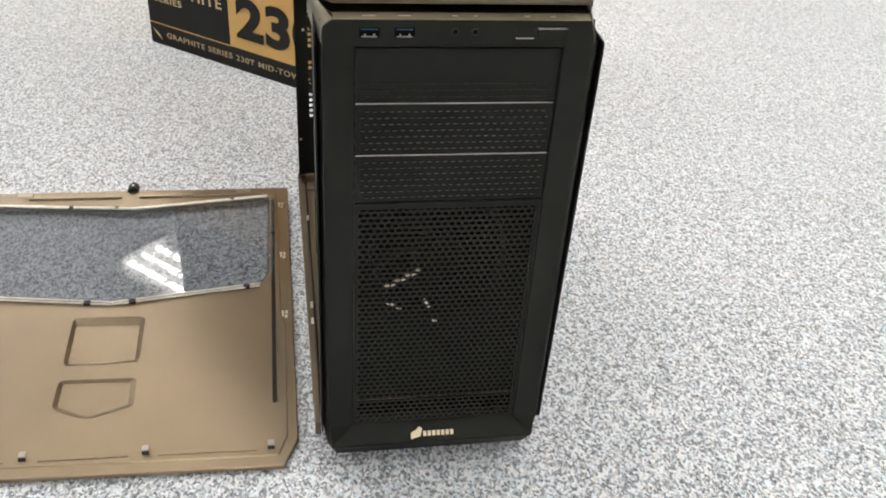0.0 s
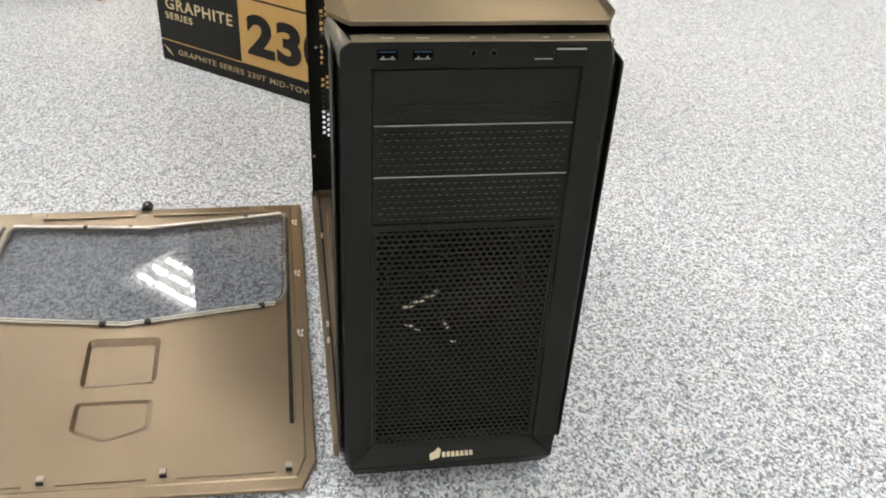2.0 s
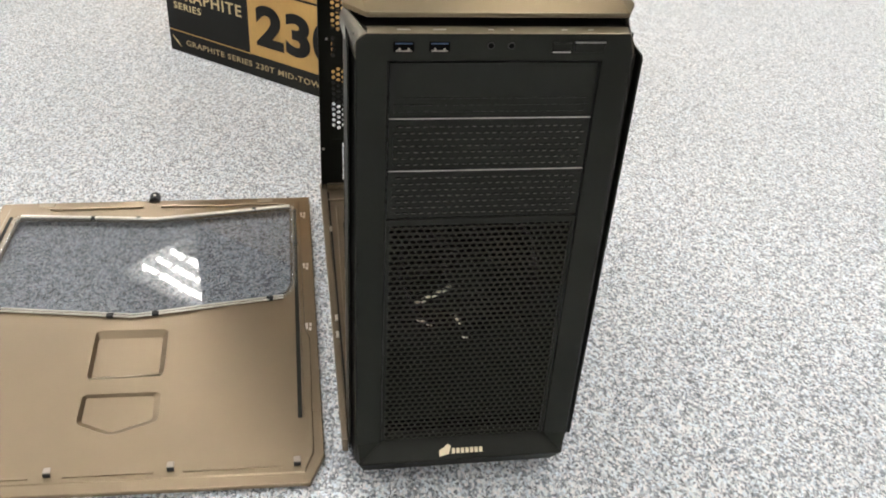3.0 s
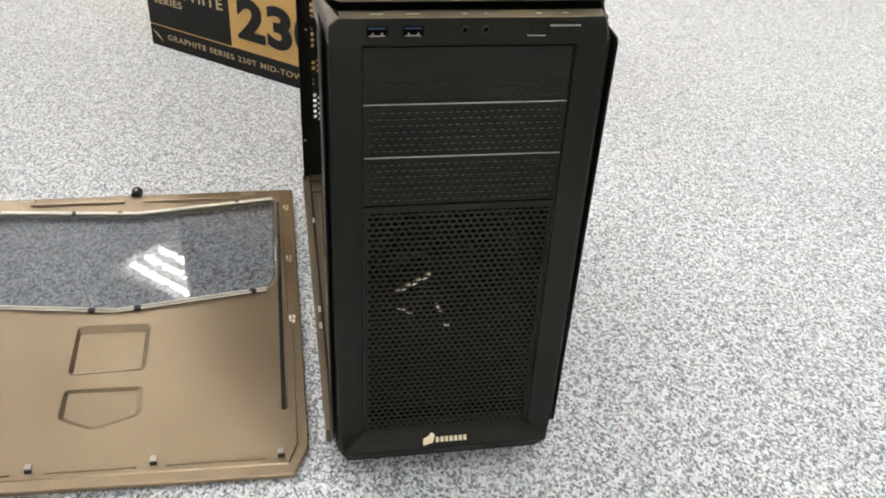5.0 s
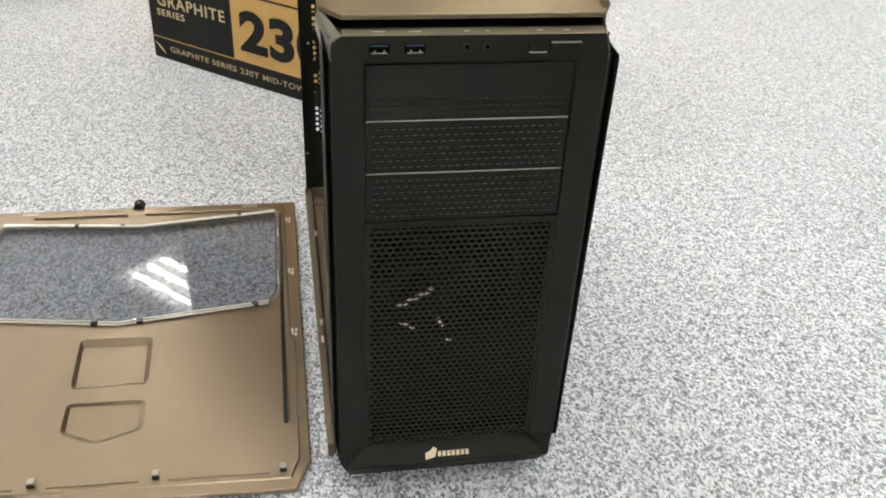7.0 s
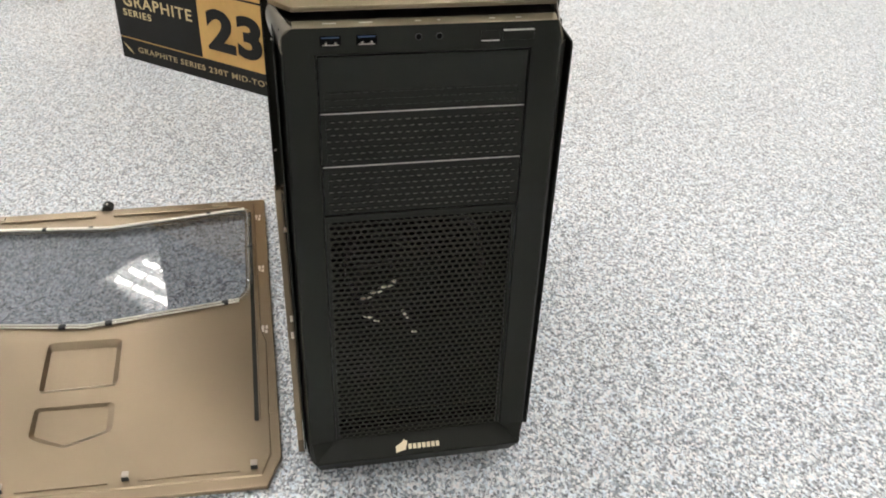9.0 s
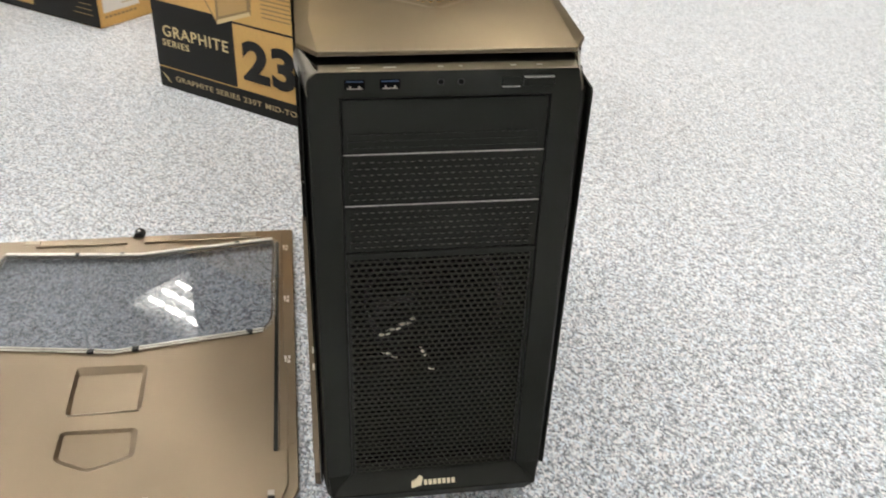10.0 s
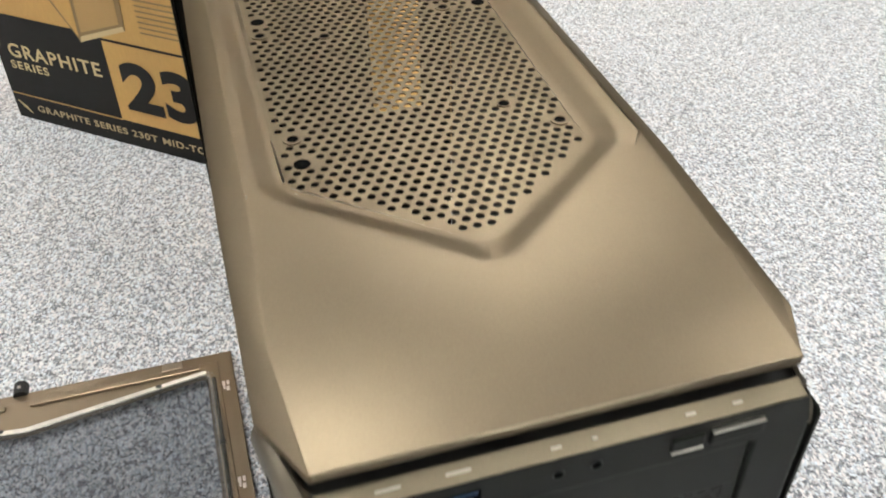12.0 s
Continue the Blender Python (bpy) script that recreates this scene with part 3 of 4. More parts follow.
def lid_height(y):
    return 0.4548 + 0.0076 * min(1.0, max(0.0, (y - 0.009) / 0.12))


VENT = [(-0.0765, 0.1690), (0.0040, 0.1030), (0.0795, 0.1660), (0.0880, 0.462), (-0.0745, 0.462)]
RIM = [(-0.0880, 0.1600), (0.0040, 0.0845), (0.0910, 0.1575), (0.0990, 0.470), (-0.0880, 0.470)]


def top_lid():
    """The satin top: facetted edges, with a sunk pentagon that holds the perforated vent."""
    n = 5
    top = [(-0.0905, 0.0087), (0.0940, 0.0092), (0.0965, 0.066), (0.1000, 0.159), (0.1050, 0.500), (-0.0930, 0.500), (-0.0925, 0.159), (-0.0955, 0.066)]
    out = [(-0.0905, 0.0082), (0.0940, 0.0087), (0.1072, 0.0360), (0.1160, 0.160), (0.1195, 0.506), (-0.1066, 0.506), (-0.1068, 0.159), (-0.1052, 0.0400)]
    bm = bmesh.new()
    tv = [bm.verts.new((x, y, lid_height(y))) for x, y in top]
    ov = [bm.verts.new((x, y, lid_height(y) - (0.0012, 0.0012, 0.0034, 0.0122, 0.0130, 0.0090, 0.0088, 0.0060)[i])) for i, (x, y) in enumerate(out)]
    uv = [bm.verts.new((x, y, lid_height(y) - (0.0035, 0.0035, 0.0062, 0.0150, 0.0158, 0.0130, 0.0126, 0.0092)[i])) for i, (x, y) in enumerate(out)]
    rv = [bm.verts.new((x, y, lid_height(y))) for x, y in RIM]
    sv = [bm.verts.new((x, y, 0.4568)) for x, y in inset(RIM, 0.0120)]
    wv = [bm.verts.new((x, y, 0.4569)) for x, y in inset(VENT, 0.0030)]
    # flat chamfers, but a wide, soft roll along the closed side
    chain = [[tv[i], ov[i]] for i in range(8)]
    for i, bulge in ((1, 0.0), (2, 0.0003), (3, 0.0006), (4, 0.0006)):
        p, q = tv[i].co, ov[i].co
        chain[i][1:1] = [bm.verts.new(p.lerp(q, t) + Vector((0, 0, bulge * 4 * t * (1 - t)))) for t in (0.17, 0.34, 0.5, 0.67, 0.84)]
    for i in range(8):
        a, b = chain[i], chain[(i + 1) % 8]
        if len(a) == len(b):
            for k in range(len(a) - 1):
                bm.faces.new((a[k], b[k], b[k + 1], a[k + 1]))
        else:
            bm.faces.new(b + a[::-1])
        bm.faces.new((ov[i], ov[(i + 1) % 8], uv[(i + 1) % 8], uv[i]))
    for a, b in ((rv, sv), (sv, wv)):
        for i in range(n):
            bm.faces.new((a[i], a[(i + 1) % n], b[(i + 1) % n], b[i]))
    L, A, R, BR, BL = rv
    f = bm.faces.new
    f((tv[0], tv[1], A))
    f((tv[1], tv[2], A)), f((tv[2], R, A)), f((tv[2], tv[3], R))
    f((tv[0], A, tv[7])), f((tv[7], A, L)), f((tv[7], L, tv[6]))
    f((tv[3], tv[4], BR, R)), f((tv[6], L, BL, tv[5])), f((tv[4], tv[5], BL, BR))
    bmesh.ops.recalc_face_normals(bm, faces=bm.faces)
    # soften the folds of the sunk part and the ridges
    fold = [e for e in bm.edges if any({e.verts[0], e.verts[1]} == {rv[i], sv[i]} for i in (0, 1, 2))]
    bmesh.ops.bevel(bm, geom=fold, offset=0.0105, segments=6, affect="EDGES", profile=0.5)
    wide = inset(RIM, -0.004)
    soft = [e for e in bm.edges if len(e.link_faces) == 2 and e.calc_face_angle(0) > 0.25 and inside(((e.verts[0].co + e.verts[1].co) / 2).xy, wide)]
    bmesh.ops.bevel(bm, geom=soft, offset=0.0030, segments=4, affect="EDGES", profile=0.5)
    ridge = [e for e in bm.edges if len(e.link_faces) == 2 and e.calc_face_angle(0) > 0.3]
    bmesh.ops.bevel(bm, geom=ridge, offset=0.0008, segments=2, affect="EDGES", profile=0.5)
    lid = part("top_lid", bm, LIDPAINT, tower, "satin bronze-grey top with sunken vent")
    for p in lid.data.polygons:
        p.use_smooth = True
    lid.data.set_sharp_from_angle(angle=radians(24))
    # thin lighter rod added to draw the highlight on the front edge
    part("front_roll", rod((-0.0895, 0.0086, 0.4540), (0.0930, 0.0090, 0.4540), 0.0009, 12), STRIP, lid, smooth=True)
    bosses = [(-0.0630, 0.1870, 0), (-0.0640, 0.2100, 1), (0.0700, 0.1880, 1), (0.0480, 0.2120, 2), (-0.0640, 0.351, 0), (-0.0650, 0.331, 1), (0.0510, 0.337, 1), (0.0745, 0.338, 0), (-0.0280, 0.319, 2)]
    put = lambda u, v, w: (u, v, 0.4568 - w)
    free = lambda u, v: all((u - a) ** 2 + (v - b) ** 2 > (0.0068 if k != 2 else 0.0055) ** 2 for a, b, k in bosses)
    s = part("vent_sheet", perforated(VENT, 0.0066, 0.00212, 0.0007, put, sides=12, keep=free, margin=0.0054), LIDPAINT, lid, "perforated steel vent")
    for x, y, k in bosses:
        if k == 0:
            part("dark_plug", rod((x, y, 0.4556), (x, y, 0.4571), 0.0042, 18), VOID, s, "dark round hole drawn as a near-black disc")
        else:
            part("screw_boss", ring((x, y, 0.4563), 0.0030, 0.0050 if k == 1 else 0.0038, 0.0012, "z", 22), LIDPAINT, s, "raised ring round a screw hole")
            part("screw_hole", rod((x, y, 0.4558), (x, y, 0.4572), 0.0030, 14), VOID, s)
    return lid


lid = top_lid()


def chassis():
    """Steel shell: floor, back with vent holes, closed side, lid support, feet."""
    c = part("chassis_floor", block(-0.1115, 0.101, 0.053, 0.506, 0.038, 0.040), SHADESTEEL, tower, "bronze-grey steel floor of the open case")
    part("floor_rim", prism([(-0.1100, 0.019), (-0.1190, 0.508), (-0.1100, 0.508), (-0.1045, 0.019)], 0.030, 0.0455, "z", 0.0008), SHADESTEEL, c)
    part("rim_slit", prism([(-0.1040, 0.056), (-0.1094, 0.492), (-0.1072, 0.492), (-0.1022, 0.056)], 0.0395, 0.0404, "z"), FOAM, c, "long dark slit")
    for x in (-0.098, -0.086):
        part("floor_rib", block(x - 0.0015, x + 0.0015, 0.09, 0.45, 0.0402, 0.0422, 0.0007), SHADESTEEL, c)
    # back, with three groups of round holes in columns near the open edge
    poly = [(0.112, -0.1017), (0.316, -0.1017), (0.316, -0.050), (0.112, -0.050)]
    keep = lambda v, u: 0.128 < v < 0.215 or 0.264 < v < 0.304 or (0.231 < v < 0.259 and u < -0.094)
    put = lambda v, u, w: (u, BACK + w, v)
    b = part("back_plate", perforated(poly, 0.0075, 0.0026, 0.001, put, sides=12, keep=keep), PLASTIC, tower, "black steel back with vent holes")
    fr = block(-0.1165, 0.1055, BACK - 0.0005, BACK + 0.0015, 0.109, 0.1135)
    for q in ((-0.1165, -0.0875, 0.040, 0.109), (0.0600, 0.1055, 0.040, 0.109), (-0.0875, 0.0600, 0.040, 0.052), (-0.1165, 0.0345, 0.314, 0.440), (0.0785, 0.1055, 0.287, 0.440), (-0.0520, 0.1055, 0.1135, 0.287),
              (-0.0520, 0.0345, 0.287, 0.314), (0.0345, 0.0785, 0.434, 0.440), (-0.1165, -0.1005, 0.1135, 0.314)):
        block(q[0], q[1], BACK - 0.0005, BACK + 0.0015, q[2], q[3], bm=fr)
    part("back_frame", fr, PLASTIC, b)
    part("back_flange", block(-0.1170, -0.1152, BACK - 0.014, BACK + 0.0015, 0.0456, 0.440, 0.0005), PLASTIC, b)
    for x, z in ((-0.1060, 0.2535), (-0.1130, 0.1000)):
        part("rivet", rod((x, BACK - 0.0015, z), (x, BACK - 0.0004, z), 0.0016, 10), CHROME, b, "small bright rivet")
    part("closed_side", block(0.1060, 0.1086, 0.0445, BACK, 0.034, 0.4480, 0.0006), PLASTIC, tower, "black closed steel side")
    part("top_rail", block(-0.1030, 0.1050, 0.0545, 0.100, 0.436, 0.4405, 0.0006), PLASTIC, tower)
    part("top_rail", block(-0.1030, -0.0900, 0.100, BACK - 0.002, 0.436, 0.4440, 0.0006), PLASTIC, tower)
    # front steel edge behind the moulding
    part("front_post", block(-0.1040, -0.1022, 0.0552, 0.068, 0.044, 0.438, 0.0005), GREYSTEEL, tower, "dull grey steel edge of the open side")
    part("post_slot", block(-0.1044, -0.1036, 0.0600, 0.0625, 0.210, 0.400, 0.0002), FOAM, tower, "long dark slot")
    part("floor_slot", block(-0.0915, -0.0895, 0.370, 0.412, 0.0399, 0.0403, 0.0001), FOAM, c, "short dark slit")
    part("floor_lip", block(-0.1090, 0.100, 0.468, 0.4705, 0.0401, 0.0425, 0.0006), SHADESTEEL, c)
    part("back_lip", block(-0.1090, 0.100, BACK - 0.008, BACK - 0.001, 0.0401, 0.0480, 0.001), SHADESTEEL, c)
    for y in (0.174, 0.203, 0.388):
        part("rim_tab", block(-0.1095, -0.1065, y - 0.005, y + 0.005, 0.0452, 0.0470, 0.0004), CHROME, c, "small bright spring tab")
    for x in (-0.075, 0.075):
        for y in (0.075, 0.46):
            part("foot", prism([(x - 0.018, y - 0.022), (x + 0.018, y - 0.022), (x + 0.018, y + 0.022), (x - 0.018, y + 0.022)], 0.0, 0.038, "z", 0.003), RUBBER, tower, "black rubber foot")
    part("front_foot", block(-0.080, 0.080, 0.026, 0.050, 0.0, 0.0045, 0.001), RUBBER, tower)


BACK = 0.506
chassis()

# ---- side panel on the carpet ----
panel = thing("side_panel", (-0.338, 0.265, 0), "removed bronze-grey steel side panel with smoked window lying inside up", "side panel")
PX0, PX1, PY0, PY1 = -0.546, -0.130, 0.003, 0.531
SHEET, FLANGE = 0.0100, 0.0088
WIN = [(-0.5130, 0.490), (-0.3370, 0.474), (-0.1620, 0.500), (-0.1600, 0.320), (-0.1680, 0.299), (-0.3370, 0.273), (-0.5130, 0.299)]


def rounded(poly, r, steps=4):
    res = []
    k = len(poly)
    for i in range(k):
        p0, p1, p2 = (Vector(poly[j % k]) for j in (i - 1, i, i + 1))
        a, b = (p0 - p1).normalized(), (p2 - p1).normalized()
        q = min(r, (p0 - p1).length * 0.45, (p2 - p1).length * 0.45)
        s, e = p1 + a * q, p1 + b * q
        for t in range(steps + 1):
            t /= steps
            res.append(tuple((1 - t) ** 2 * s + 2 * t * (1 - t) * p1 + t * t * e))
    return res


OUTLINE = [(PX0 + 0.011, 0.0135), (-0.1405, 0.003), (-0.1265, 0.0365), (-0.1292, 0.215), (-0.1296, 0.235), (-0.1345, 0.5345), (PX0, 0.5345), (PX0, 0.050)]
INNER = [(PX0 + 0.016, 0.0270), (-0.1460, 0.0165), (-0.1375, 0.0410), (-0.1388, 0.215), (-0.1442, 0.235), (-0.1500, 0.5215), (PX0 + 0.014, 0.5215), (PX0 + 0.014, 0.060)]
REC1 = [(-0.3700, 0.1630), (-0.2920, 0.1645), (-0.2950, 0.2425), (-0.3735, 0.2450)]
LOW1 = [(-0.3670, 0.1680), (-0.2985, 0.1685), (-0.3015, 0.2360), (-0.3705, 0.2375)]
REC2 = [(-0.3680, 0.0970), (-0.3320, 0.0785), (-0.2890, 0.0955), (-0.2910, 0.1380), (-0.3690, 0.1400)]
LOW2 = [(-0.3640, 0.1030), (-0.3325, 0.0860), (-0.2960, 0.1010), (-0.2980, 0.1360), (-0.3655, 0.1380)]


def panel_sheet():
    """The pressed sheet: flanged edge, window opening and two sunken pressings."""
    cu = bmesh.new()
    win = rounded(WIN, 0.010)
    r1, r2 = rounded(REC1, 0.008), rounded(REC2, 0.007)
    loops = [INNER, win, r1, r2]
    edges = []
    for lp in loops:
        vs = [cu.verts.new((x, y, SHEET)) for x, y in lp]
        edges += [cu.edges.new((vs[i], vs[(i + 1) % len(vs)])) for i in range(len(vs))]
    bmesh.ops.triangle_fill(cu, use_beauty=True, edges=edges)
    drop = [f for f in cu.faces if any(inside(f.calc_center_median().xy, lp) for lp in (win, r1, r2))]
    bmesh.ops.delete(cu, geom=drop, context="FACES_ONLY")
    for lp, floor, dip in ((r1, LOW1, 0.0062), (r2, LOW2, 0.0034)):
        low = rounded(floor, 0.004)
        deep = [(x, y, SHEET - dip) for x, y in low]
        mid = [(a[0] * 0.5 + b[0] * 0.5, a[1] * 0.5 + b[1] * 0.5, SHEET - dip / 2) for a, b in zip(lp, low)]
        loft([[(x, y, SHEET) for x, y in lp], mid, deep], cap=(False, True), bm=cu)
    # folded outer edge
    o1, o2, fold = inset(OUTLINE, 0.0008), inset(OUTLINE, 0.0050), inset(INNER, -0.0012)
    edge = ((INNER, SHEET), (fold, SHEET - 0.0011), (o1, FLANGE), (OUTLINE, FLANGE - 0.0008), (OUTLINE, 0.0040), (o2, 0.0012), (o2, 0.0))
    loft([[(x, y, z) for x, y in lp] for lp, z in edge], bm=cu)
    # edge of the window opening
    loft([[(x, y, SHEET) for x, y in win], [(x, y, SHEET - 0.0015) for x, y in win]], bm=cu)
    bmesh.ops.remove_doubles(cu, verts=cu.verts, dist=0.0001)
    sh = part("sheet", cu, STEEL, panel, "pressed bronze-grey steel sheet")
    for p in sh.data.polygons:
        p.use_smooth = True
    sh.data.set_sharp_from_angle(angle=radians(18))
    return sh


sheet = panel_sheet()
# brighter rod added to draw the highlight along the pressing's lower edge
part("pressed_edge", rod((-0.3675, 0.1632, SHEET), (-0.2945, 0.1646, SHEET), 0.0011, 10), EDGE, sheet, "thin bright rod for the highlight on the pressing's edge", smooth=True)

def panel_fittings():
    # raised flange along the hinged edge, with a dark slit beside it
    part("slit", prism(rounded([(-0.1518, 0.088), (-0.1472, 0.088), (-0.1530, 0.499), (-0.1576, 0.499)], 0.0024), SHEET - 0.001, SHEET + 0.0004, "z"), PLASTIC, panel, "long dark slit")
    part("slit_lip", prism([(-0.1468, 0.090), (-0.1457, 0.090), (-0.1514, 0.498), (-0.1525, 0.498)], SHEET, SHEET + 0.0018, "z", 0.0004), STEEL, panel)
    part("slit", prism(rounded([(-0.5280, 0.390), (-0.5235, 0.390), (-0.5235, 0.498), (-0.5280, 0.498)], 0.002), SHEET - 0.001, SHEET + 0.0004, "z"), PLASTIC, panel, "long dark slit")
    # rails along the far edge
    for x0, x1 in ((-0.480, -0.359), (-0.336, -0.168)):
        part("rail", block(x0, x1, 0.5115, 0.5175, SHEET, SHEET + 0.0026, 0.0011), STEEL, panel, "raised guide rail")
    for x in (-0.487, -0.196):
        part("edge_tab", block(x - 0.010, x + 0.010, 0.5215, 0.5315, SHEET - 0.0040, SHEET + 0.0008, 0.0006), EDGE, panel, "bright bent tab")
    # folded hem near the bottom with its mitred corners
    hem = lambda x: 0.0230 - (x + 0.165) * 0.021
    for x0, x1 in ((-0.528, -0.512), (-0.470, -0.396), (-0.366, -0.285), (-0.258, -0.166)):
        part("hem", prism([(x0, hem(x0)), (x1, hem(x1)), (x1, hem(x1) + 0.0022), (x0, hem(x0) + 0.0022)], SHEET - 0.0002, SHEET + 0.0012, "z", 0.0004), STEEL, panel)
    # bent hooks along the bottom
    for x, y in ((-0.491, 0.0335), (-0.380, 0.0310), (-0.2695, 0.0290), (-0.1525, 0.0255)):
        h = part("hook", block(x - 0.0032, x + 0.0032, y - 0.001, y + 0.0060, SHEET + 0.0036, SHEET + 0.0054, 0.0007), ZINC, panel, "bent metal hook")
        # the leg is black to paint the shade under the hook
        part("hook_leg", block(x - 0.0032, x + 0.0032, y - 0.0018, y, SHEET - 0.0002, SHEET + 0.0042, 0.0004), RUBBER, h)
    # spring holes along the flange
    for x, y in ((-0.1438, 0.484), (-0.1412, 0.359), (-0.1390, 0.236)):
        for dx, dy, w in ((-0.0022, 0.0045, 0.0016), (0.0022, 0.0045, 0.0014), (0.0016, -0.0035, 0.0016), (-0.0020, -0.001, 0.001)):
            part("spring_tab", block(x + dx - w, x + dx + w, y + dy - 0.0028, y + dy + 0.0028, FLANGE - 0.0010, FLANGE + 0.0008, 0.0004), CHROME, panel, "small bright spring tab")
    part("flange_plate", block(-0.1372, -0.1315, 0.098, 0.109, FLANGE - 0.0010, FLANGE + 0.0007, 0.0004), STEEL, panel)
    # thumbscrew on the far edge
    k = part("thumbscrew", rod((-0.3470, 0.531, 0.0085), (-0.3470, 0.5470, 0.0085), 0.0066, 20), RUBBER, panel, "black knurled thumbscrew", smooth=False)
    for i in range(20):
        a = 2 * math.pi * i / 20
        c = Vector((-0.3470 + 0.0066 * math.cos(a), 0.539, 0.0085 + 0.0066 * math.sin(a)))
        part("knurl", rod(c - Vector((0, 0.008, 0)), c + Vector((0, 0.008, 0)), 0.0007, 6), RUBBER, k)
    part("screw_tip", rod((-0.3470, 0.537, 0.0140), (-0.3470, 0.5395, 0.0150), 0.0018, 12), CHROME, k, "bright screw tip")
    # window: smoked sheet, its clear rim and the black clips
    pane = part("window_pane", prism(rounded(inset(WIN, -0.004), 0.012), SHEET + 0.0010, SHEET + 0.0016, "z"), ACRYLIC, panel, "smoked clear acrylic window")
    pane.visible_shadow = False
    pane.data.materials.append(TINTLESS)
    for p in pane.data.polygons:
        p.material_index = 0 if p.normal.z > 0.5 else 1
    rim_o, rim_i = rounded(inset(WIN, -0.0080), 0.014), rounded(inset(WIN, -0.0020), 0.011)
    q = [(a[0] * 0.55 + b[0] * 0.45, a[1] * 0.55 + b[1] * 0.45) for a, b in zip(rim_o, rim_i)]
    rim = part("pane_rim", loft([[(x, y, SHEET + 0.0002) for x, y in rim_o], [(x, y, SHEET + 0.0026) for x, y in rim_o], [(x, y, SHEET + 0.0030) for x, y in q], [(x, y, SHEET + 0.0017) for x, y in rim_i]]), CLEARRIM, pane, "shiny clear rim", smooth=True)
    # pale bands that paint the clear rim's sheen along the bent long edges
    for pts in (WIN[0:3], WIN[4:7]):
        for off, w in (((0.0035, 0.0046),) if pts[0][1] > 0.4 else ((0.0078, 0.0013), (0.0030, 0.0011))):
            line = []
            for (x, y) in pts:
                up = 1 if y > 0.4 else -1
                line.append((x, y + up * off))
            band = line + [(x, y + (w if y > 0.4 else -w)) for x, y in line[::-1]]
            part("rim_bead", prism(band, SHEET + 0.0012, SHEET + 0.0034, "z", 0.0004), RIMSHEEN, rim, "pale band for the sheen on the clear rim")
    for x, y in ((-0.490, 0.2925), (-0.363, 0.2700), (-0.313, 0.2700), (-0.184, 0.2905), (-0.4200, 0.4870), (-0.3610, 0.4830), (-0.2100, 0.4990), (-0.1540, 0.4100), (-0.5200, 0.4000)):
        w = 0.0040 if y < 0.35 else 0.0030
        part("pane_clip", block(x - w, x + w, y - w * 0.8, y + w * 0.8, SHEET, SHEET + 0.0040, 0.0010), RUBBER, pane, "black retaining clip")


panel_fittings()

# ---- carton behind the tower ----
CORNER, BOXTURN = (-0.391, 1.141, 0.0), -40.4
carton = thing("cardboard_box", CORNER, "brown and black printed cardboard box standing on the carpet", "box", turn=BOXTURN)
BW, BD, BH = 0.650, 0.26, 0.70


def face(u0, u1, z0, z1, mat, name, label, lift=0.0006, bevel=0.0):
    return part(name, block(u0, u1, -lift, 0.001, z0, z1, bevel), mat, carton, label)


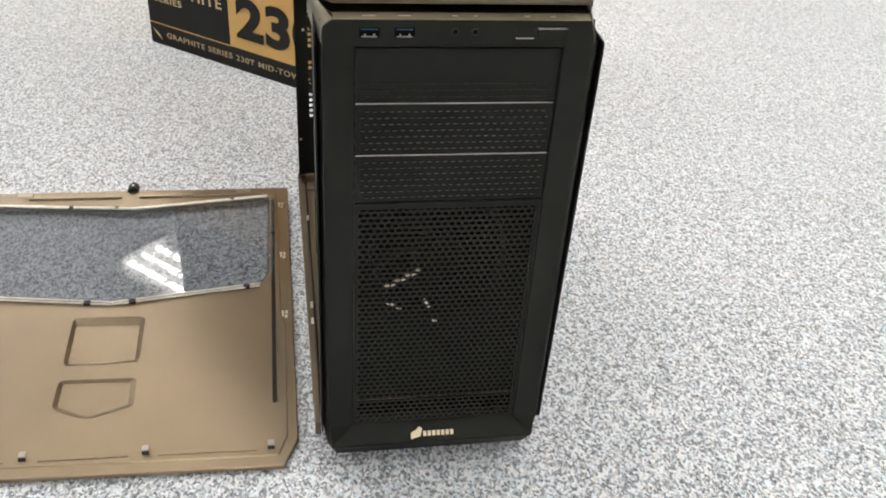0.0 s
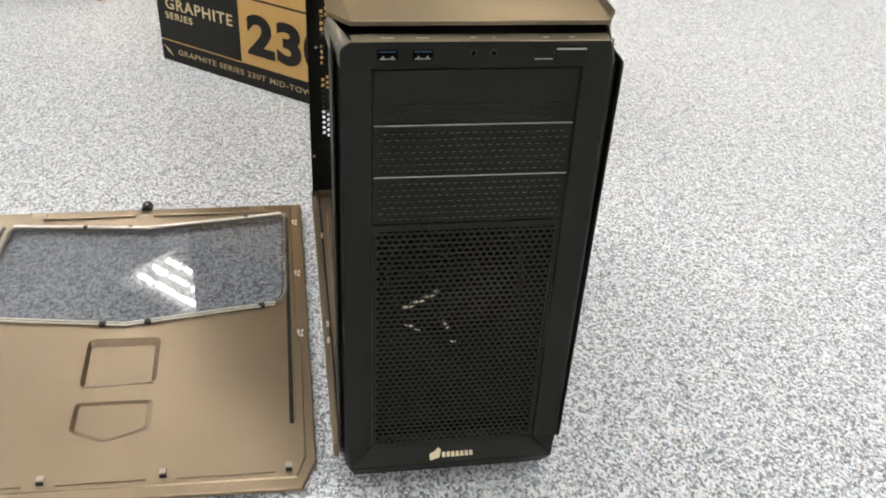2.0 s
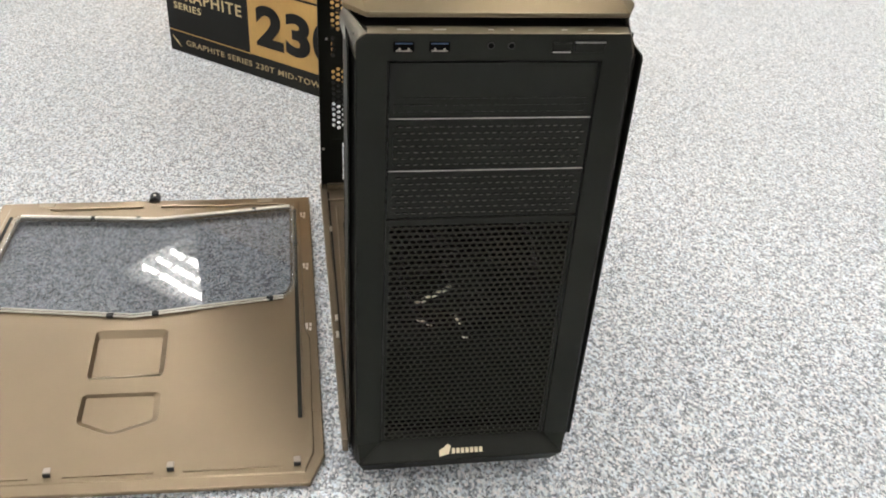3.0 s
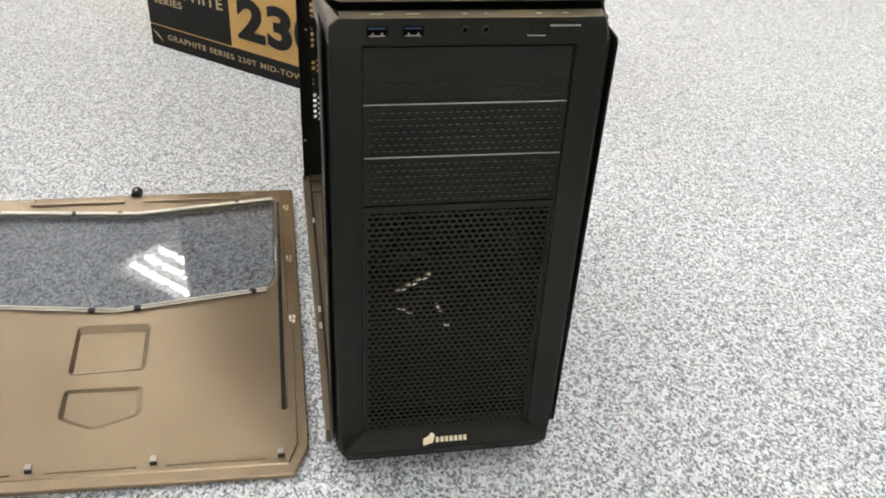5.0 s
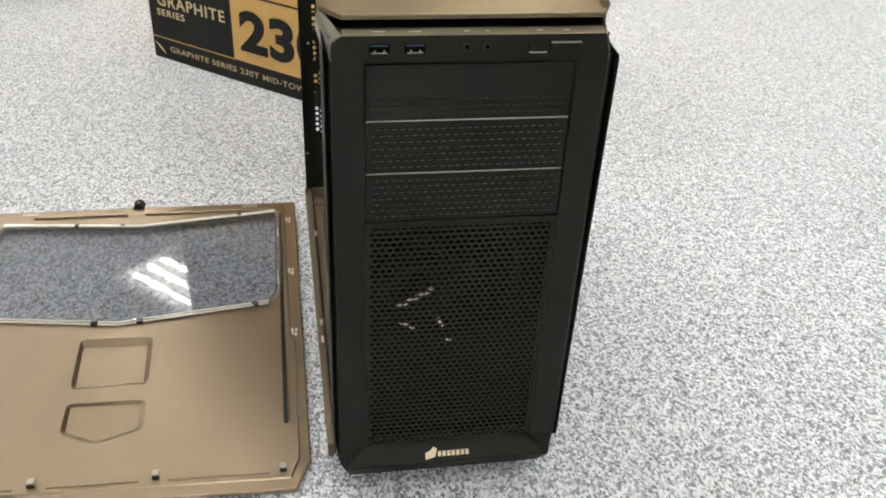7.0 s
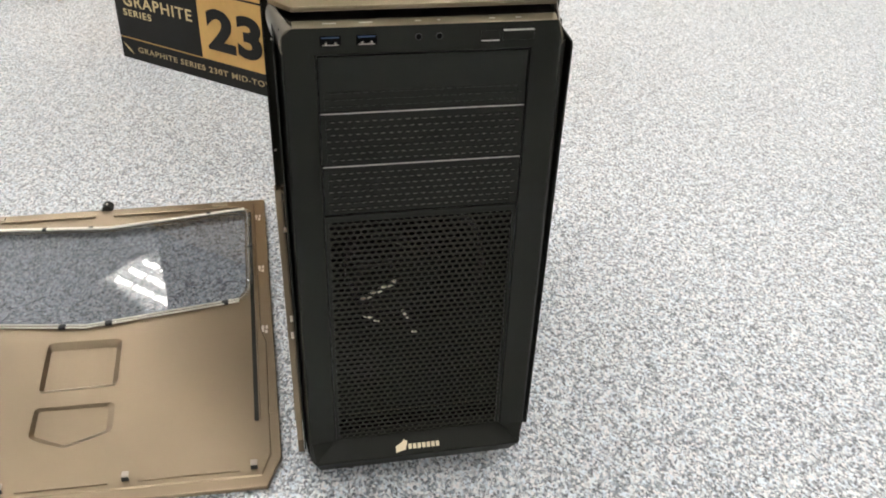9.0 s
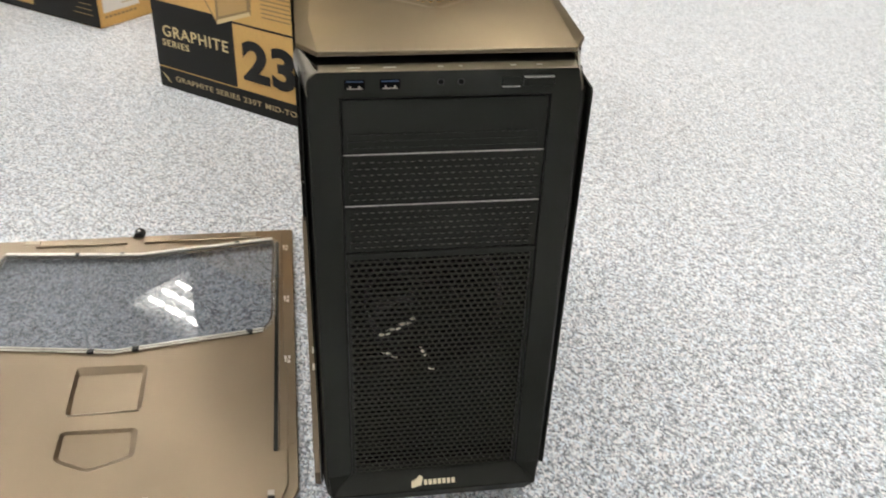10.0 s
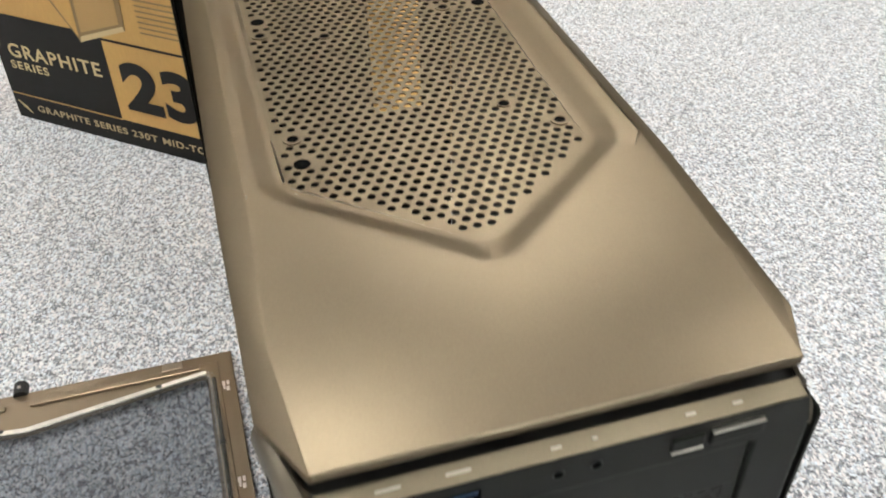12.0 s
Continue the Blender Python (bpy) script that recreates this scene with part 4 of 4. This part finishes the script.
def carton_parts():
    part("carton_body", block(0, BW, 0, BD, 0, BH, 0.003), CARD, carton, "brown corrugated carton")
    face(0.0005, 0.2075, 0.0435, 0.1715, INK, "black_field", "black printed field")
    face(0.0005, BW - 0.0005, 0.0008, 0.0385, INK, "black_band", "black printed band")
    face(0.2080, BW - 0.0005, 0.0385, 0.0420, INK, "black_band", "black printed line", lift=0.0004)
    face(0.0005, 0.2075, 0.0385, 0.0408, INK, "black_band", "black printed line", lift=0.0004)
    face(0.2080, BW - 0.0005, 0.1640, 0.1675, INK, "black_band", "black printed line", lift=0.0004)
    # unseen upper field, added to darken the carton's reflection
    face(0.0005, 0.5550, 0.4200, BH - 0.006, INK, "black_field", "black printed field")
    # pale strokes at the corner of the band
    for k in range(3):
        part("stroke", prism([(0.006 + 0.004 * k, 0.030 - 0.004 * k), (0.0075 + 0.004 * k, 0.0305 - 0.004 * k), (0.024 + 0.003 * k, 0.020 - 0.004 * k), (0.023 + 0.003 * k, 0.0195 - 0.004 * k)], -0.0011, 0.0, "y"), PALECARD, carton, "pale printed stroke")
    up = lambda u, z: pose(u, -0.0012, z, 90, 0, 0)
    lettering("GRAPHITE", 0.0300, up(0.0235, 0.1062), PALECARD, carton, weight=0.0003, spacing=1.14, width=0.1680)
    lettering("SERIES", 0.0180, up(0.0200, 0.0866), PALECARD, carton, weight=0.0001, spacing=1.15, width=0.0700)
    lettering("230T", 0.0985, up(0.2275, 0.0676), INK, carton, weight=0.0042, spacing=1.06, width=0.275)
    lettering("GRAPHITE SERIES 230T MID-TOWER", 0.0150, up(0.0430, 0.0180), DIMCARD, carton, weight=0.0001, spacing=1.12, width=0.352)
    # printed picture of a tower and lines of small print
    pic = part("picture", prism([(0.109, 0.245), (0.172, 0.155), (0.255, 0.186), (0.263, 0.300), (0.131, 0.330)], -0.0011, 0.0, "y"), DEEPCARD, carton, "printed picture of an angular case")
    part("picture_face", prism([(0.177, 0.170), (0.247, 0.194), (0.253, 0.300), (0.183, 0.310)], -0.0016, -0.0011, "y"), MIDCARD, pic)
    part("picture_edge", prism([(0.172, 0.155), (0.255, 0.186), (0.253, 0.192), (0.175, 0.164)], -0.0019, -0.0011, "y"), PALECARD, pic)
    part("picture_side", prism([(0.115, 0.245), (0.170, 0.163), (0.177, 0.300), (0.133, 0.322)], -0.0016, -0.0011, "y"), CARD, pic)
    for k in range(7):
        face(0.280, 0.345 + 0.012 * ((k * 5) % 3), 0.187 + 0.0075 * k, 0.1892 + 0.0075 * k, DEEPCARD, "text_bar", "line of small print")


carton_parts()

# ---- second carton, further off ----
other = thing("cardboard_box", (-0.569, 1.496, 0.0), "black and brown printed cardboard box with a white label", "box", turn=141.0)


def other_parts():
    part("carton_body", block(0, 0.50, -0.30, 0, 0, 0.50, 0.004), CARD, other, "brown corrugated carton")
    part("black_field", block(0.001, 0.499, -0.001, 0.0008, 0.0025, 0.499), INK, other, "black printed field")
    part("yellow_field", block(0.226, 0.375, 0.0, 0.0014, 0.019, 0.150), CARD, other, "yellow printed field")
    for k in range(3):
        part("text_bar", block(0.020, 0.085 - 0.012 * k, 0.0, 0.0013, 0.028 + 0.012 * k, 0.0295 + 0.012 * k), DEEPCARD, other, "line of small print")
    part("white_label", block(-0.0008, 0.001, -0.118, -0.014, 0.034, 0.30), LABELWHITE, other, "white paper label")
    for k in range(4):
        part("text_bar", block(-0.0012, 0.001, -0.108, -0.066 - 0.008 * (k % 2), 0.046 + 0.012 * k, 0.0485 + 0.012 * k), DIMCARD, other, "line of small print")
    for k in range(8):
        part("text_bar", block(-0.0010, 0.001, -0.108 + 0.012 * k, -0.100 + 0.012 * k, 0.0215, 0.0265), DEEPCARD, other, "line of small print")


other_parts()
